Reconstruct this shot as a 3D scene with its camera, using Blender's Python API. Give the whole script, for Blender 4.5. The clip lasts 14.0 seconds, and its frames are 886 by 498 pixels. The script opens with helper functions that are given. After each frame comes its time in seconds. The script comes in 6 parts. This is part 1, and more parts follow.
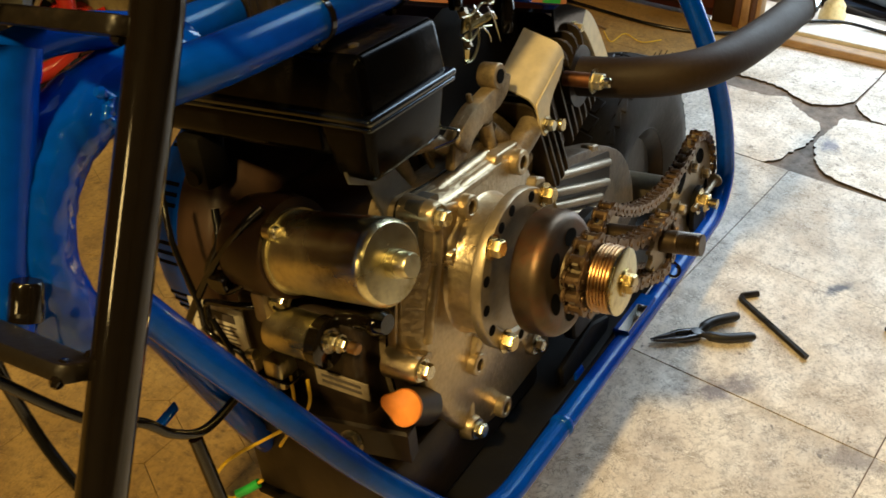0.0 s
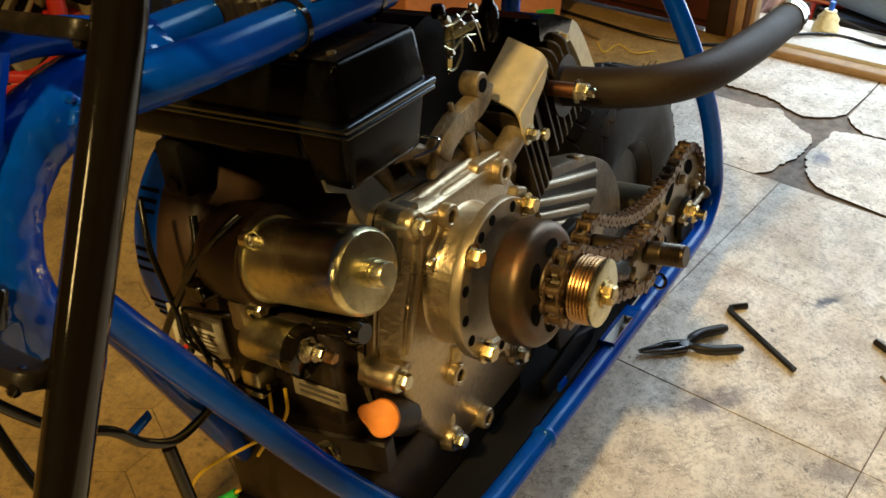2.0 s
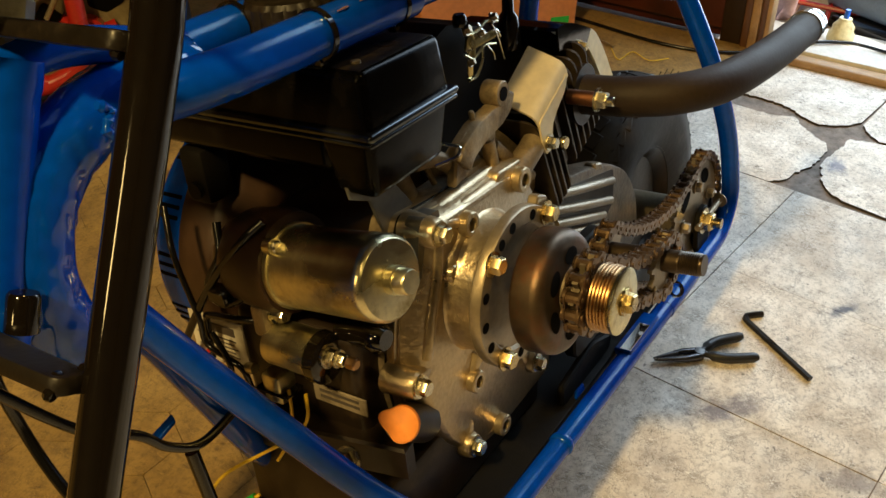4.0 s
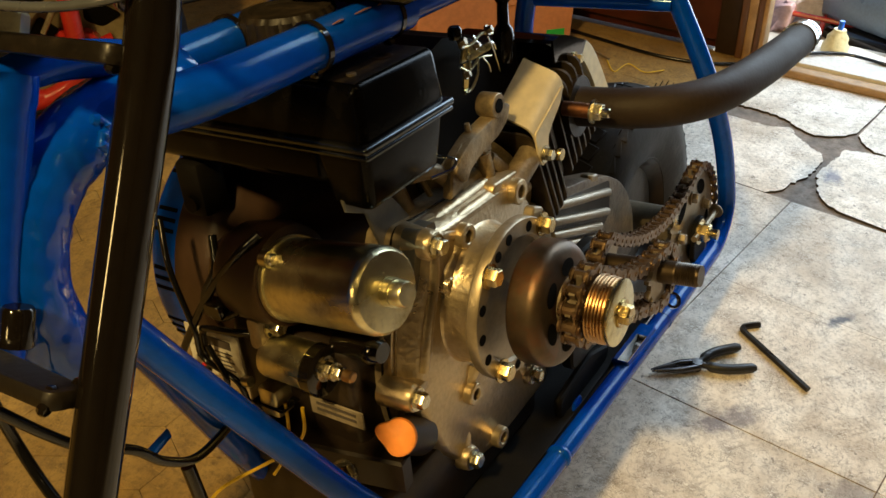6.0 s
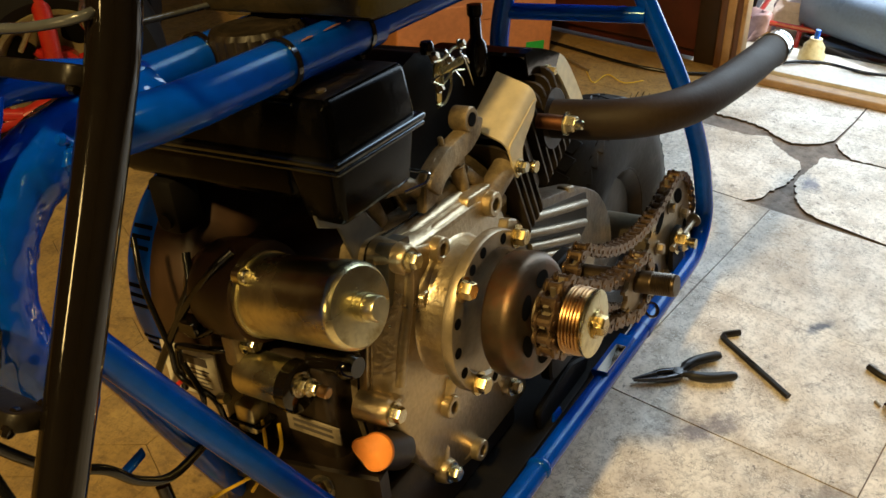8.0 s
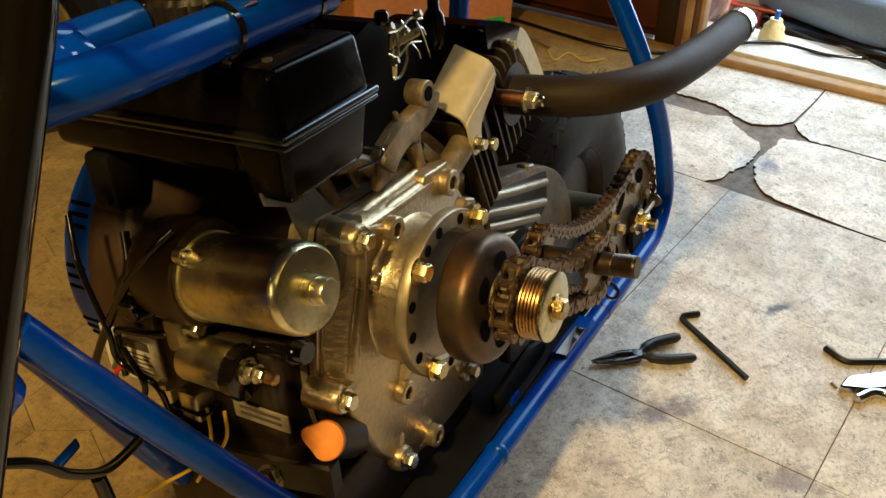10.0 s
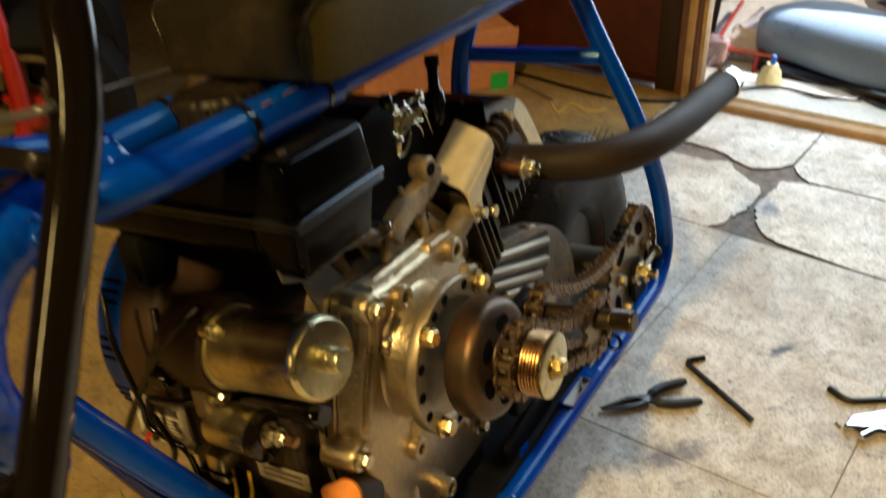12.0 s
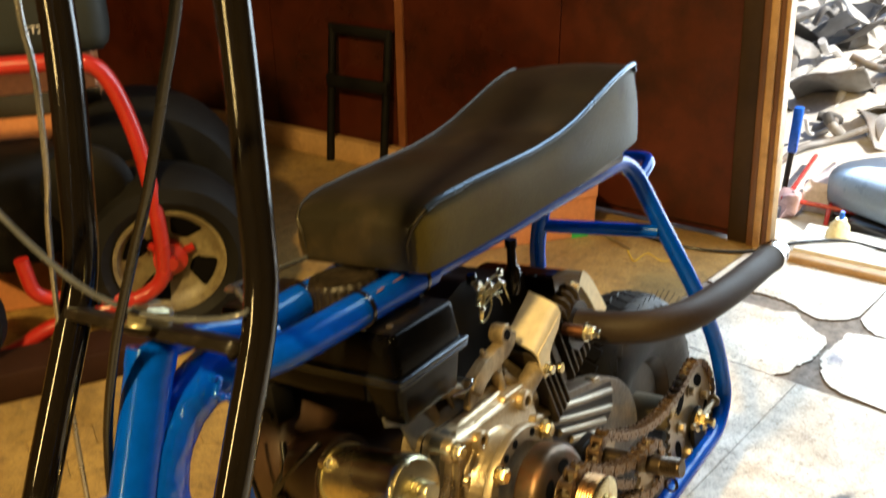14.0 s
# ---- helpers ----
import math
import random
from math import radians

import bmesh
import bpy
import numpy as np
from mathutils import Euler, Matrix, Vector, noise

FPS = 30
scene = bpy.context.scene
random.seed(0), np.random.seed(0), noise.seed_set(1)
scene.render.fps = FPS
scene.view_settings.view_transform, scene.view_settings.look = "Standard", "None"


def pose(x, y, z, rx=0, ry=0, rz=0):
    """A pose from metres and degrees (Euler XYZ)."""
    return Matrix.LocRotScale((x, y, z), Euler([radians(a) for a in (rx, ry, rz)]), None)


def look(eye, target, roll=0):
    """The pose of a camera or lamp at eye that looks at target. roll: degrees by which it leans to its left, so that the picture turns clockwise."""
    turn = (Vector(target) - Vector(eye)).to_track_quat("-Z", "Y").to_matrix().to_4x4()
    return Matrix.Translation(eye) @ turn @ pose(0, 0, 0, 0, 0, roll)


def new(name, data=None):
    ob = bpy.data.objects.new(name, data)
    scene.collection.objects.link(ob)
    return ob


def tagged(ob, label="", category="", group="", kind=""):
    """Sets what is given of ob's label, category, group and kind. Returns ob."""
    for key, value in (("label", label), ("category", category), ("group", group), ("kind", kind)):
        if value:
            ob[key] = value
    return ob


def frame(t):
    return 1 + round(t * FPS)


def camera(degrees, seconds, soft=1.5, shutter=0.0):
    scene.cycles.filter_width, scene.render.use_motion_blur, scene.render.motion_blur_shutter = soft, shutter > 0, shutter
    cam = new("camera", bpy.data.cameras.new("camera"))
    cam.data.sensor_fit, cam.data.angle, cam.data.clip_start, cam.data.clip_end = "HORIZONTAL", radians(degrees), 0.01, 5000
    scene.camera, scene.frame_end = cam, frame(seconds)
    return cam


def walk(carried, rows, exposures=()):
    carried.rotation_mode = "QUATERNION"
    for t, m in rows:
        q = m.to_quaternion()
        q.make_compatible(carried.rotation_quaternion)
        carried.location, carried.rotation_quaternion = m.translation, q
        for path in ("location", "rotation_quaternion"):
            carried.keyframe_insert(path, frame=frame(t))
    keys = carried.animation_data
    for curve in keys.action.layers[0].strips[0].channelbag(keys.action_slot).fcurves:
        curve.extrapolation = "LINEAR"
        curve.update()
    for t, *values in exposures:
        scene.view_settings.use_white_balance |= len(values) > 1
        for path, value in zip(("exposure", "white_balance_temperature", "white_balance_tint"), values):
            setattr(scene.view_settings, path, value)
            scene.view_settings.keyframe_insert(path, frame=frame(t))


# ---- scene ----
cam = camera(53.0, 14.0, shutter=0.5)
PATH = [
    (0, (-0.433, -0.3, 0.726), (0.964, 0.438, -0.5), 1.7),
    (0.5, (-0.422, -0.311, 0.727), (0.989, 0.41, -0.494), 2.2),
    (1, (-0.421, -0.314, 0.726), (0.997, 0.401, -0.49), 2.2),
    (1.5, (-0.418, -0.313, 0.726), (1.002, 0.406, -0.486), 2.0),
    (2, (-0.424, -0.309, 0.724), (0.986, 0.431, -0.486), 2.3),
    (2.5, (-0.43, -0.305, 0.728), (0.971, 0.46, -0.478), 1.9),
    (3, (-0.429, -0.305, 0.728), (0.972, 0.46, -0.477), 1.9),
    (5.5, (-0.431, -0.301, 0.726), (0.983, 0.46, -0.466), 2.5),
    (6, (-0.429, -0.304, 0.727), (0.993, 0.462, -0.452), 2.0),
    (6.5, (-0.428, -0.305, 0.728), (1.0, 0.453, -0.45), 1.9),
    (7, (-0.425, -0.311, 0.732), (1.009, 0.447, -0.439), 1.4),
    (7.5, (-0.426, -0.311, 0.731), (1.009, 0.453, -0.434), 1.3),
    (8, (-0.425, -0.312, 0.729), (1.024, 0.438, -0.428), 1.7),
    (10.5, (-0.403, -0.303, 0.713), (1.062, 0.346, -0.484), 4.0),
    (11, (-0.408, -0.301, 0.712), (1.052, 0.361, -0.484), 3.6),
    (11.5, (-0.403, -0.306, 0.718), (1.045, 0.368, -0.487), 2.1),
    (12, (-0.425, -0.323, 0.756), (1.071, 0.392, -0.362), 1.2),
    (12.5, (-0.522, -0.377, 0.858), (0.927, 0.61, -0.105), -3.3),
    (13, (-0.527, -0.38, 0.864), (0.962, 0.588, -0.054), -2.8),
    (13.5, (-0.537, -0.365, 0.839), (0.938, 0.553, -0.152), 1.7),
    (14, (-0.522, -0.384, 0.862), (0.998, 0.574, -0.017), -0.7),
]
EXPOSURES = [(0, 0.36), (1, 0.26), (3, 0.22), (8.2, 0.24), (10.5, 0.21), (11.6, 0.13), (12, 0.13), (12.5, 0.78), (13, 1.08), (14, 1.08)]
walk(cam, [(t, look(eye, target, roll)) for t, eye, target, roll in PATH], EXPOSURES)

# ---- light ----
wd = bpy.data.worlds.new("sky")
scene.world = wd
wd.use_nodes = True
wn = wd.node_tree
sky = wn.nodes.new("ShaderNodeTexSky")
sky.sky_type = 'NISHITA'
sky.sun_disc = False
sky.sun_elevation, sky.sun_rotation = radians(53), radians(175)
wn.links.new(sky.outputs[0], wn.nodes["Background"].inputs[0])
wn.nodes["Background"].inputs[1].default_value = 0.15


def lamp(name, kind, power, m, colour, size=0.1, size_y=None):
    d = bpy.data.lights.new(name, kind)
    d.energy, d.color = power, colour
    if kind == 'AREA':
        d.shape, d.size, d.size_y = 'RECTANGLE', size, size_y or size
    elif kind == 'SUN':
        d.angle = size
    else:
        d.shadow_soft_size = size
    ob = new(name, d)
    ob.matrix_world = m
    return ob


lamp("sun", 'SUN', 5.0, look((0, 0, 5), (-0.06, 0.75, 4.0)), (1.0, 0.95, 0.86), radians(0.6))
# unseen warm lamps: one hung ahead of the bike, one high behind the camera
WARM = (1.0, 0.69, 0.25)
lamp("ceiling_lamp_light", 'AREA', 50.0, look((-1.45, -0.06, 2.10), (0.1, -0.1, 0.1)), WARM, 0.13, 0.13)
lamp("back_lamp_light", 'AREA', 4.0, look((-0.30, -0.80, 2.15), (0.0, -0.1, 0.3)), WARM, 0.12, 0.12)
# small unseen lamp added low in front to put highlights on the fork
lamp("fork_highlight_light", 'AREA', 2.4, look((-1.45, 0.25, 0.95), (0.0, -0.1, 0.5)), WARM, 0.10, 0.30)
# sky light entering by the open door
lamp("door_sky_light", 'AREA', 20.0, look((1.42, -0.40, 1.05), (0.0, -0.40, 0.75)), (0.70, 0.87, 1.0), 0.62, 1.9)

# ---- materials ----


def nodes_of(name):
    m = bpy.data.materials.new(name)
    m.use_nodes = True
    return m, m.node_tree, m.node_tree.nodes["Principled BSDF"]


def mat(name, colour, rough=0.5, metal=0.0, dark=0.75, scale=8.0, fine=60.0, bump=0.05, rough_var=0.12, coat=0.0, dirt=None, dirt_at=0.62, spec=0.5, tint=(1.0, 1.0, 1.0)):
    """A surface with two scales of variation, wear in its gloss and a fine relief."""
    m, nt, b = nodes_of(name)
    N, L = nt.nodes.new, nt.links.new
    co = N("ShaderNodeTexCoord")
    big, sm = N("ShaderNodeTexNoise"), N("ShaderNodeTexNoise")
    big.inputs["Scale"].default_value, sm.inputs["Scale"].default_value = scale, fine
    big.inputs["Detail"].default_value = 6
    sm.inputs["Detail"].default_value = 4
    for t in (big, sm):
        L(co.outputs["Object"], t.inputs["Vector"])
    r1 = N("ShaderNodeValToRGB")
    r1.color_ramp.elements[0].position, r1.color_ramp.elements[1].position = 0.3, 0.7
    r1.color_ramp.elements[0].color = (*[c * dark for c in colour], 1)
    r1.color_ramp.elements[1].color = (*colour, 1)
    L(big.outputs[0], r1.inputs[0])
    out = r1.outputs[0]
    mx = N("ShaderNodeMix")
    mx.data_type, mx.blend_type = 'RGBA', 'MULTIPLY'
    mx.inputs[0].default_value = 0.35
    L(out, mx.inputs[6])
    r2 = N("ShaderNodeValToRGB")
    r2.color_ramp.elements[0].position, r2.color_ramp.elements[1].position = 0.35, 0.65
    r2.color_ramp.elements[0].color = (0.55, 0.55, 0.55, 1)
    L(sm.outputs[0], r2.inputs[0])
    L(r2.outputs[0], mx.inputs[7])
    out = mx.outputs[2]
    if dirt:
        dn = N("ShaderNodeTexNoise")
        dn.inputs["Scale"].default_value, dn.inputs["Detail"].default_value = scale * 2.3, 8
        dn.inputs["Roughness"].default_value = 0.7
        L(co.outputs["Object"], dn.inputs["Vector"])
        rd = N("ShaderNodeValToRGB")
        rd.color_ramp.elements[0].position, rd.color_ramp.elements[1].position = dirt_at - 0.12, dirt_at + 0.08
        L(dn.outputs[0], rd.inputs[0])
        md = N("ShaderNodeMix")
        md.data_type = 'RGBA'
        L(rd.outputs[0], md.inputs[0])
        L(out, md.inputs[6])
        md.inputs[7].default_value = (*dirt, 1)
        out = md.outputs[2]
    L(out, b.inputs["Base Color"])
    b.inputs["Metallic"].default_value = metal
    b.inputs["Specular IOR Level"].default_value = spec
    b.inputs["Specular Tint"].default_value = (*tint, 1)
    mr = N("ShaderNodeMapRange")
    mr.inputs[3].default_value, mr.inputs[4].default_value = max(0.03, rough - rough_var), min(1.0, rough + rough_var)
    mr.inputs[1].default_value, mr.inputs[2].default_value = 0.3, 0.7
    L(big.outputs[0], mr.inputs[0])
    L(mr.outputs[0], b.inputs["Roughness"])
    b.inputs["Coat Weight"].default_value = coat
    b.inputs["Coat Roughness"].default_value = 0.06
    if bump:
        bp = N("ShaderNodeBump")
        bp.inputs["Strength"].default_value, bp.inputs["Distance"].default_value = bump, 0.002
        L(sm.outputs[0], bp.inputs["Height"])
        L(bp.outputs[0], b.inputs["Normal"])
    return m


BLUE = mat("blue_gloss_paint", (0.0002, 0.054, 0.44), 0.16, 0.0, 0.85, 14, 120, 0.015, 0.03, 0.0, (0.0003, 0.048, 0.36), 0.70, 0.34, (0.50, 0.86, 1.0))
LUMPY = mat("lumpy_blue_gloss_paint", (0.0002, 0.062, 0.48), 0.06, 0.0, 0.85, 14, 120, 0.03, 0.02, 0.0, (0.0003, 0.040, 0.32), 0.70, 0.8, (0.75, 0.88, 1.0))
BLACK = mat("black_gloss_paint", (0.0065, 0.0048, 0.003), 0.085, 0.0, 0.7, 12, 150, 0.02, 0.04, 0.0, None, 0.62, 0.6)
CROWN = mat("scuffed_black_paint", (0.010, 0.0075, 0.005), 0.38, 0.0, 0.6, 18, 190, 0.15, 0.1, 0.0, (0.022, 0.016, 0.010), 0.64, 0.3)
MATT = mat("oily_matt_black_steel", (0.0055, 0.0048, 0.004), 0.6, 0.0, 0.6, 18, 150, 0.1, 0.12, 0.0, (0.012, 0.010, 0.007), 0.66, 0.12)
PLASTIC = mat("black_tank_plastic", (0.0026, 0.0024, 0.0022), 0.18, 0.0, 0.7, 26, 300, 0.05, 0.05, 0.0, (0.0055, 0.0048, 0.004), 0.62, 0.09)
# paler brown tank top: light from above mixed with dust in its colour
TANK_TOP = mat("lit_dusty_tank_plastic", (0.014, 0.0105, 0.0065), 0.40, 0.0, 0.55, 30, 240, 0.12, 0.1, 0.0, (0.030, 0.022, 0.013), 0.58, 0.3)
# seam glossier and blue-tinted, so the sky's reflection is built in
SEAM = mat("blue_sheen_tank_seam", (0.006, 0.006, 0.006), 0.20, 0.0, 0.7, 26, 300, 0.03, 0.05, 0.0, None, 0.62, 0.9, (0.75, 0.88, 1.0))
DARKCAST = mat("dark_painted_casting", (0.020, 0.013, 0.008), 0.40, 0.1, 0.6, 12, 120, 0.12, 0.12, 0.0, (0.045, 0.029, 0.016), 0.66, 0.35)
ALU = mat("cast_aluminium", (0.60, 0.48, 0.30), 0.33, 0.85, 0.62, 11, 240, 0.28, 0.1, 0.0, (0.16, 0.11, 0.06), 0.70)
ALU_ROUGH = mat("sandcast_aluminium", (0.45, 0.35, 0.21), 0.42, 0.45, 0.55, 10, 260, 0.32, 0.1, 0.0, (0.10, 0.07, 0.04), 0.60)
PLATE = mat("bright_heat_shield", (0.84, 0.72, 0.46), 0.45, 0.35, 0.85, 6, 90, 0.05, 0.06)
STEEL = mat("machined_steel", (0.38, 0.31, 0.21), 0.36, 0.7, 0.7, 14, 200, 0.06, 0.12, 0.0, (0.12, 0.08, 0.04), 0.70)
ZINC = mat("zinc_plated_steel", (0.86, 0.79, 0.50), 0.28, 1.0, 0.66, 14, 160, 0.06, 0.10, 0.0, (0.30, 0.23, 0.09), 0.66)
BOLT = mat("zinc_bolt", (0.72, 0.66, 0.48), 0.24, 1.0, 0.7, 60, 300, 0.06, 0.1)
BRASS = mat("yellow_zinc_bolt", (0.66, 0.52, 0.26), 0.26, 1.0, 0.7, 60, 300, 0.06, 0.1)
COPPER = mat("bronze_coil", (0.50, 0.30, 0.14), 0.3, 1.0, 0.7, 40, 200, 0.06, 0.1)
DRUM = mat("heat_tinted_drum_steel", (0.13, 0.092, 0.058), 0.42, 0.85, 0.5, 22, 160, 0.12, 0.12, 0.0, (0.12, 0.055, 0.028), 0.58)
CHAIN = mat("oily_chain_steel", (0.22, 0.145, 0.085), 0.32, 0.85, 0.55, 60, 260, 0.12, 0.14, 0.0, (0.08, 0.045, 0.02), 0.6)
FIN = mat("oiled_dark_fins", (0.085, 0.062, 0.038), 0.42, 0.5, 0.5, 16, 160, 0.1, 0.12, 0.0, (0.03, 0.02, 0.012), 0.62, 0.35)
RUBBER = mat("tyre_rubber", (0.0075, 0.007, 0.0065), 0.6, 0.0, 0.7, 14, 160, 0.15, 0.1, 0.0, (0.024, 0.019, 0.013), 0.72, 0.15)
DUSTY = mat("dusty_tyre_rubber", (0.020, 0.017, 0.013), 0.55, 0.0, 0.55, 16, 160, 0.15, 0.1, 0.0, (0.042, 0.034, 0.024), 0.64, 0.2)
CABLE = mat("black_cable", (0.004, 0.004, 0.004), 0.2, 0.0, 0.8, 20, 200, 0.02)
WRAP = mat("matt_exhaust_sleeve", (0.025, 0.0155, 0.0095), 0.62, 0.0, 0.75, 14, 240, 0.15, 0.08, 0.0, None, 0.62, 0.22)
ORANGE = mat("orange_plastic", (1.0, 0.34, 0.07), 0.55, 0.0, 0.88, 20, 120, 0.05, 0.1, 0.0, None, 0.62, 0.25)
YELLOW = mat("yellow_wire", (0.75, 0.48, 0.02), 0.4, 0.0, 0.85, 40, 120, 0.02)
GREEN = mat("green_connector", (0.02, 0.42, 0.06), 0.4, 0.0, 0.85, 40, 120, 0.02)
RED = mat("red_frame_paint", (0.42, 0.018, 0.011), 0.32, 0.0, 0.75, 9, 110, 0.05, 0.08, 0.4)
REDWIRE = mat("red_wire", (0.5, 0.02, 0.01), 0.4, 0.0, 0.85, 40, 120, 0.02)
CHROME = mat("chrome", (0.75, 0.75, 0.74), 0.12, 1.0, 0.85, 20, 120, 0.02, 0.05)
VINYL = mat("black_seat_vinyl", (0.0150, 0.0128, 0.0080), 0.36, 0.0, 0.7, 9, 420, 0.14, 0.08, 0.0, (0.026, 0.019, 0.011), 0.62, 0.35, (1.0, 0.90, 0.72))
# olive seat sides: warm lamplight put into the vinyl's colour
SEAT_SIDE = mat("warm_lit_seat_side", (0.074, 0.058, 0.0150), 0.40, 0.0, 0.55, 8, 420, 0.14, 0.08, 0.0, (0.045, 0.032, 0.011), 0.62, 0.06)
# dark piping whose blue tint carries the sky's reflection
SKY_PIPING = mat("sky_tinted_piping", (0.012, 0.018, 0.032), 0.24, 0.0, 0.85, 20, 120, 0.0, 0.08, 0.0, None, 0.62, 0.9, (0.45, 0.72, 1.0))
CREAM = mat("cream_wheel_rim", (0.21, 0.17, 0.085), 0.5, 0.0, 0.6, 14, 120, 0.08, 0.1, 0.0, (0.07, 0.045, 0.02), 0.60)
WALLWOOD = mat("red_brown_varnished_board", (0.080, 0.0150, 0.0055), 0.34, 0.0, 0.45, 2.2, 26, 0.1, 0.12, 0.0, (0.018, 0.0042, 0.002), 0.58, 0.35)
BROWN = mat("brown_pressed_steel", (0.042, 0.022, 0.012), 0.34, 0.0, 0.6, 12, 120, 0.08, 0.1, 0.0, (0.020, 0.011, 0.006), 0.64, 0.4)
PALEWOOD = mat("pale_worn_timber", (0.52, 0.30, 0.12), 0.6, 0.0, 0.6, 6, 70, 0.2, 0.1, 0.0, (0.18, 0.09, 0.03), 0.64)
DARKWOOD = mat("dark_stained_timber", (0.032, 0.012, 0.005), 0.6, 0.0, 0.5, 5, 60, 0.2, 0.12, 0.0, None, 0.62, 0.12)
CARD = mat("brown_cardboard", (0.56, 0.21, 0.07), 0.75, 0.0, 0.75, 5, 90, 0.08)
# for unseen walls, coloured dark to keep bounce and reflections low
PLASTER = mat("dark_room_plaster", (0.085, 0.062, 0.040), 0.85, 0.0, 0.75, 2, 40, 0.2)
# near-black colour for the shade inside holes that are not cut
HOLE_SHADE = mat("hole_shade", (0.003, 0.0026, 0.002), 0.9, 0.0, 0.9, 20, 120, 0.0, 0.05, 0.0, None, 0.62, 0.05)
LABEL = mat("white_sticker", (0.62, 0.58, 0.48), 0.45, 0.0, 0.85, 20, 120, 0.02, 0.08, 0.0, (0.3, 0.25, 0.17), 0.7)
PRINT = mat("dark_print", (0.06, 0.05, 0.045), 0.5, 0.0, 0.9, 20, 120, 0.0)
PURPLE = mat("purple_plastic_wrap", (0.12, 0.04, 0.42), 0.3, 0.0, 0.6, 40, 120, 0.2)
GREY_SEAT = mat("blue_grey_vinyl", (0.13, 0.18, 0.26), 0.34, 0.0, 0.85, 6, 200, 0.08)
WHITE = mat("dusty_white_board", (0.74, 0.71, 0.65), 0.6, 0.0, 0.8, 5, 90, 0.06, 0.1, 0.0, (0.4, 0.34, 0.26), 0.7)
GREYMETAL = mat("weathered_grey_metal", (0.30, 0.29, 0.27), 0.5, 0.15, 0.5, 6, 60, 0.15, 0.15, 0.0, (0.16, 0.10, 0.06), 0.62)

# ---- shapes ----
V = Vector


def part(name, bm, material, parent=None, label="", smooth_angle=40):
    me = bpy.data.meshes.new(name)
    bmesh.ops.recalc_face_normals(bm, faces=bm.faces)
    for f in bm.faces:
        f.smooth = True
    lim = radians(smooth_angle)
    for e in bm.edges:
        if len(e.link_faces) == 2 and e.calc_face_angle(0) > lim:
            e.smooth = False
    bm.to_mesh(me)
    bm.free()
    me.materials.append(material)
    ob = new(name, me)
    if parent is not None:
        ob.parent = parent
    if label:
        ob["label"] = label
    return ob


def thing(name, bm, material, label, category, kind="", group=""):
    return tagged(part(name, bm, material), label, category, group, kind)


def join(*bms):
    out = bmesh.new()
    for b in bms:
        me = bpy.data.meshes.new("tmp")
        b.to_mesh(me)
        b.free()
        out.from_mesh(me)
        bpy.data.meshes.remove(me)
    return out


def fillet(pts, rad, n=6):
    """A polyline with its inner corners rounded."""
    pts = [V(p) for p in pts]
    out = [pts[0]]
    for a, b, c in zip(pts, pts[1:], pts[2:]):
        u, w = (a - b), (c - b)
        d = min(rad, u.length * 0.48, w.length * 0.48)
        p, q = b + u.normalized() * d, b + w.normalized() * d
        for i in range(n + 1):
            t = i / n
            out.append(p * (1 - t) ** 2 + b * 2 * t * (1 - t) + q * t * t)
    out.append(pts[-1])
    return out


def spline(pts, n=6):
    """A smooth curve through the points."""
    p = [V(a) for a in pts]
    p = [p[0] * 2 - p[1]] + p + [p[-1] * 2 - p[-2]]
    out = []
    for i in range(1, len(p) - 2):
        for k in range(n):
            t = k / n
            a, b, c, d = p[i - 1], p[i], p[i + 1], p[i + 2]
            out.append(0.5 * (2 * b + (c - a) * t + (2 * a - 5 * b + 4 * c - d) * t * t + (3 * b - a - 3 * c + d) * t ** 3))
    out.append(p[-2])
    return out


def sweep(pts, r, n=14, caps=True, closed=False, flat=1.0):
    """A round tube along a line; r may be a number for each point."""
    pts = [V(p) for p in pts]
    rs = r if isinstance(r, (list, tuple)) else [r] * len(pts)
    bm = bmesh.new()
    m = len(pts)
    tan = []
    for i in range(m):
        a = pts[(i - 1) % m] if closed or i else pts[i]
        b = pts[(i + 1) % m] if closed or i < m - 1 else pts[i]
        tan.append((b - a).normalized())
    side = tan[0].orthogonal().normalized()
    rings = []
    for i in range(m):
        side = (side - tan[i] * side.dot(tan[i])).normalized()
        up = tan[i].cross(side)
        rings.append([bm.verts.new(pts[i] + (side * math.cos(k * math.tau / n) + up * math.sin(k * math.tau / n) * flat) * rs[i]) for k in range(n)])
    for i in range(m if closed else m - 1):
        a, b = rings[i], rings[(i + 1) % m]
        for k in range(n):
            bm.faces.new((a[k], a[(k + 1) % n], b[(k + 1) % n], b[k]))
    if caps and not closed:
        bm.faces.new(rings[0][::-1])
        bm.faces.new(rings[-1])
    return bm


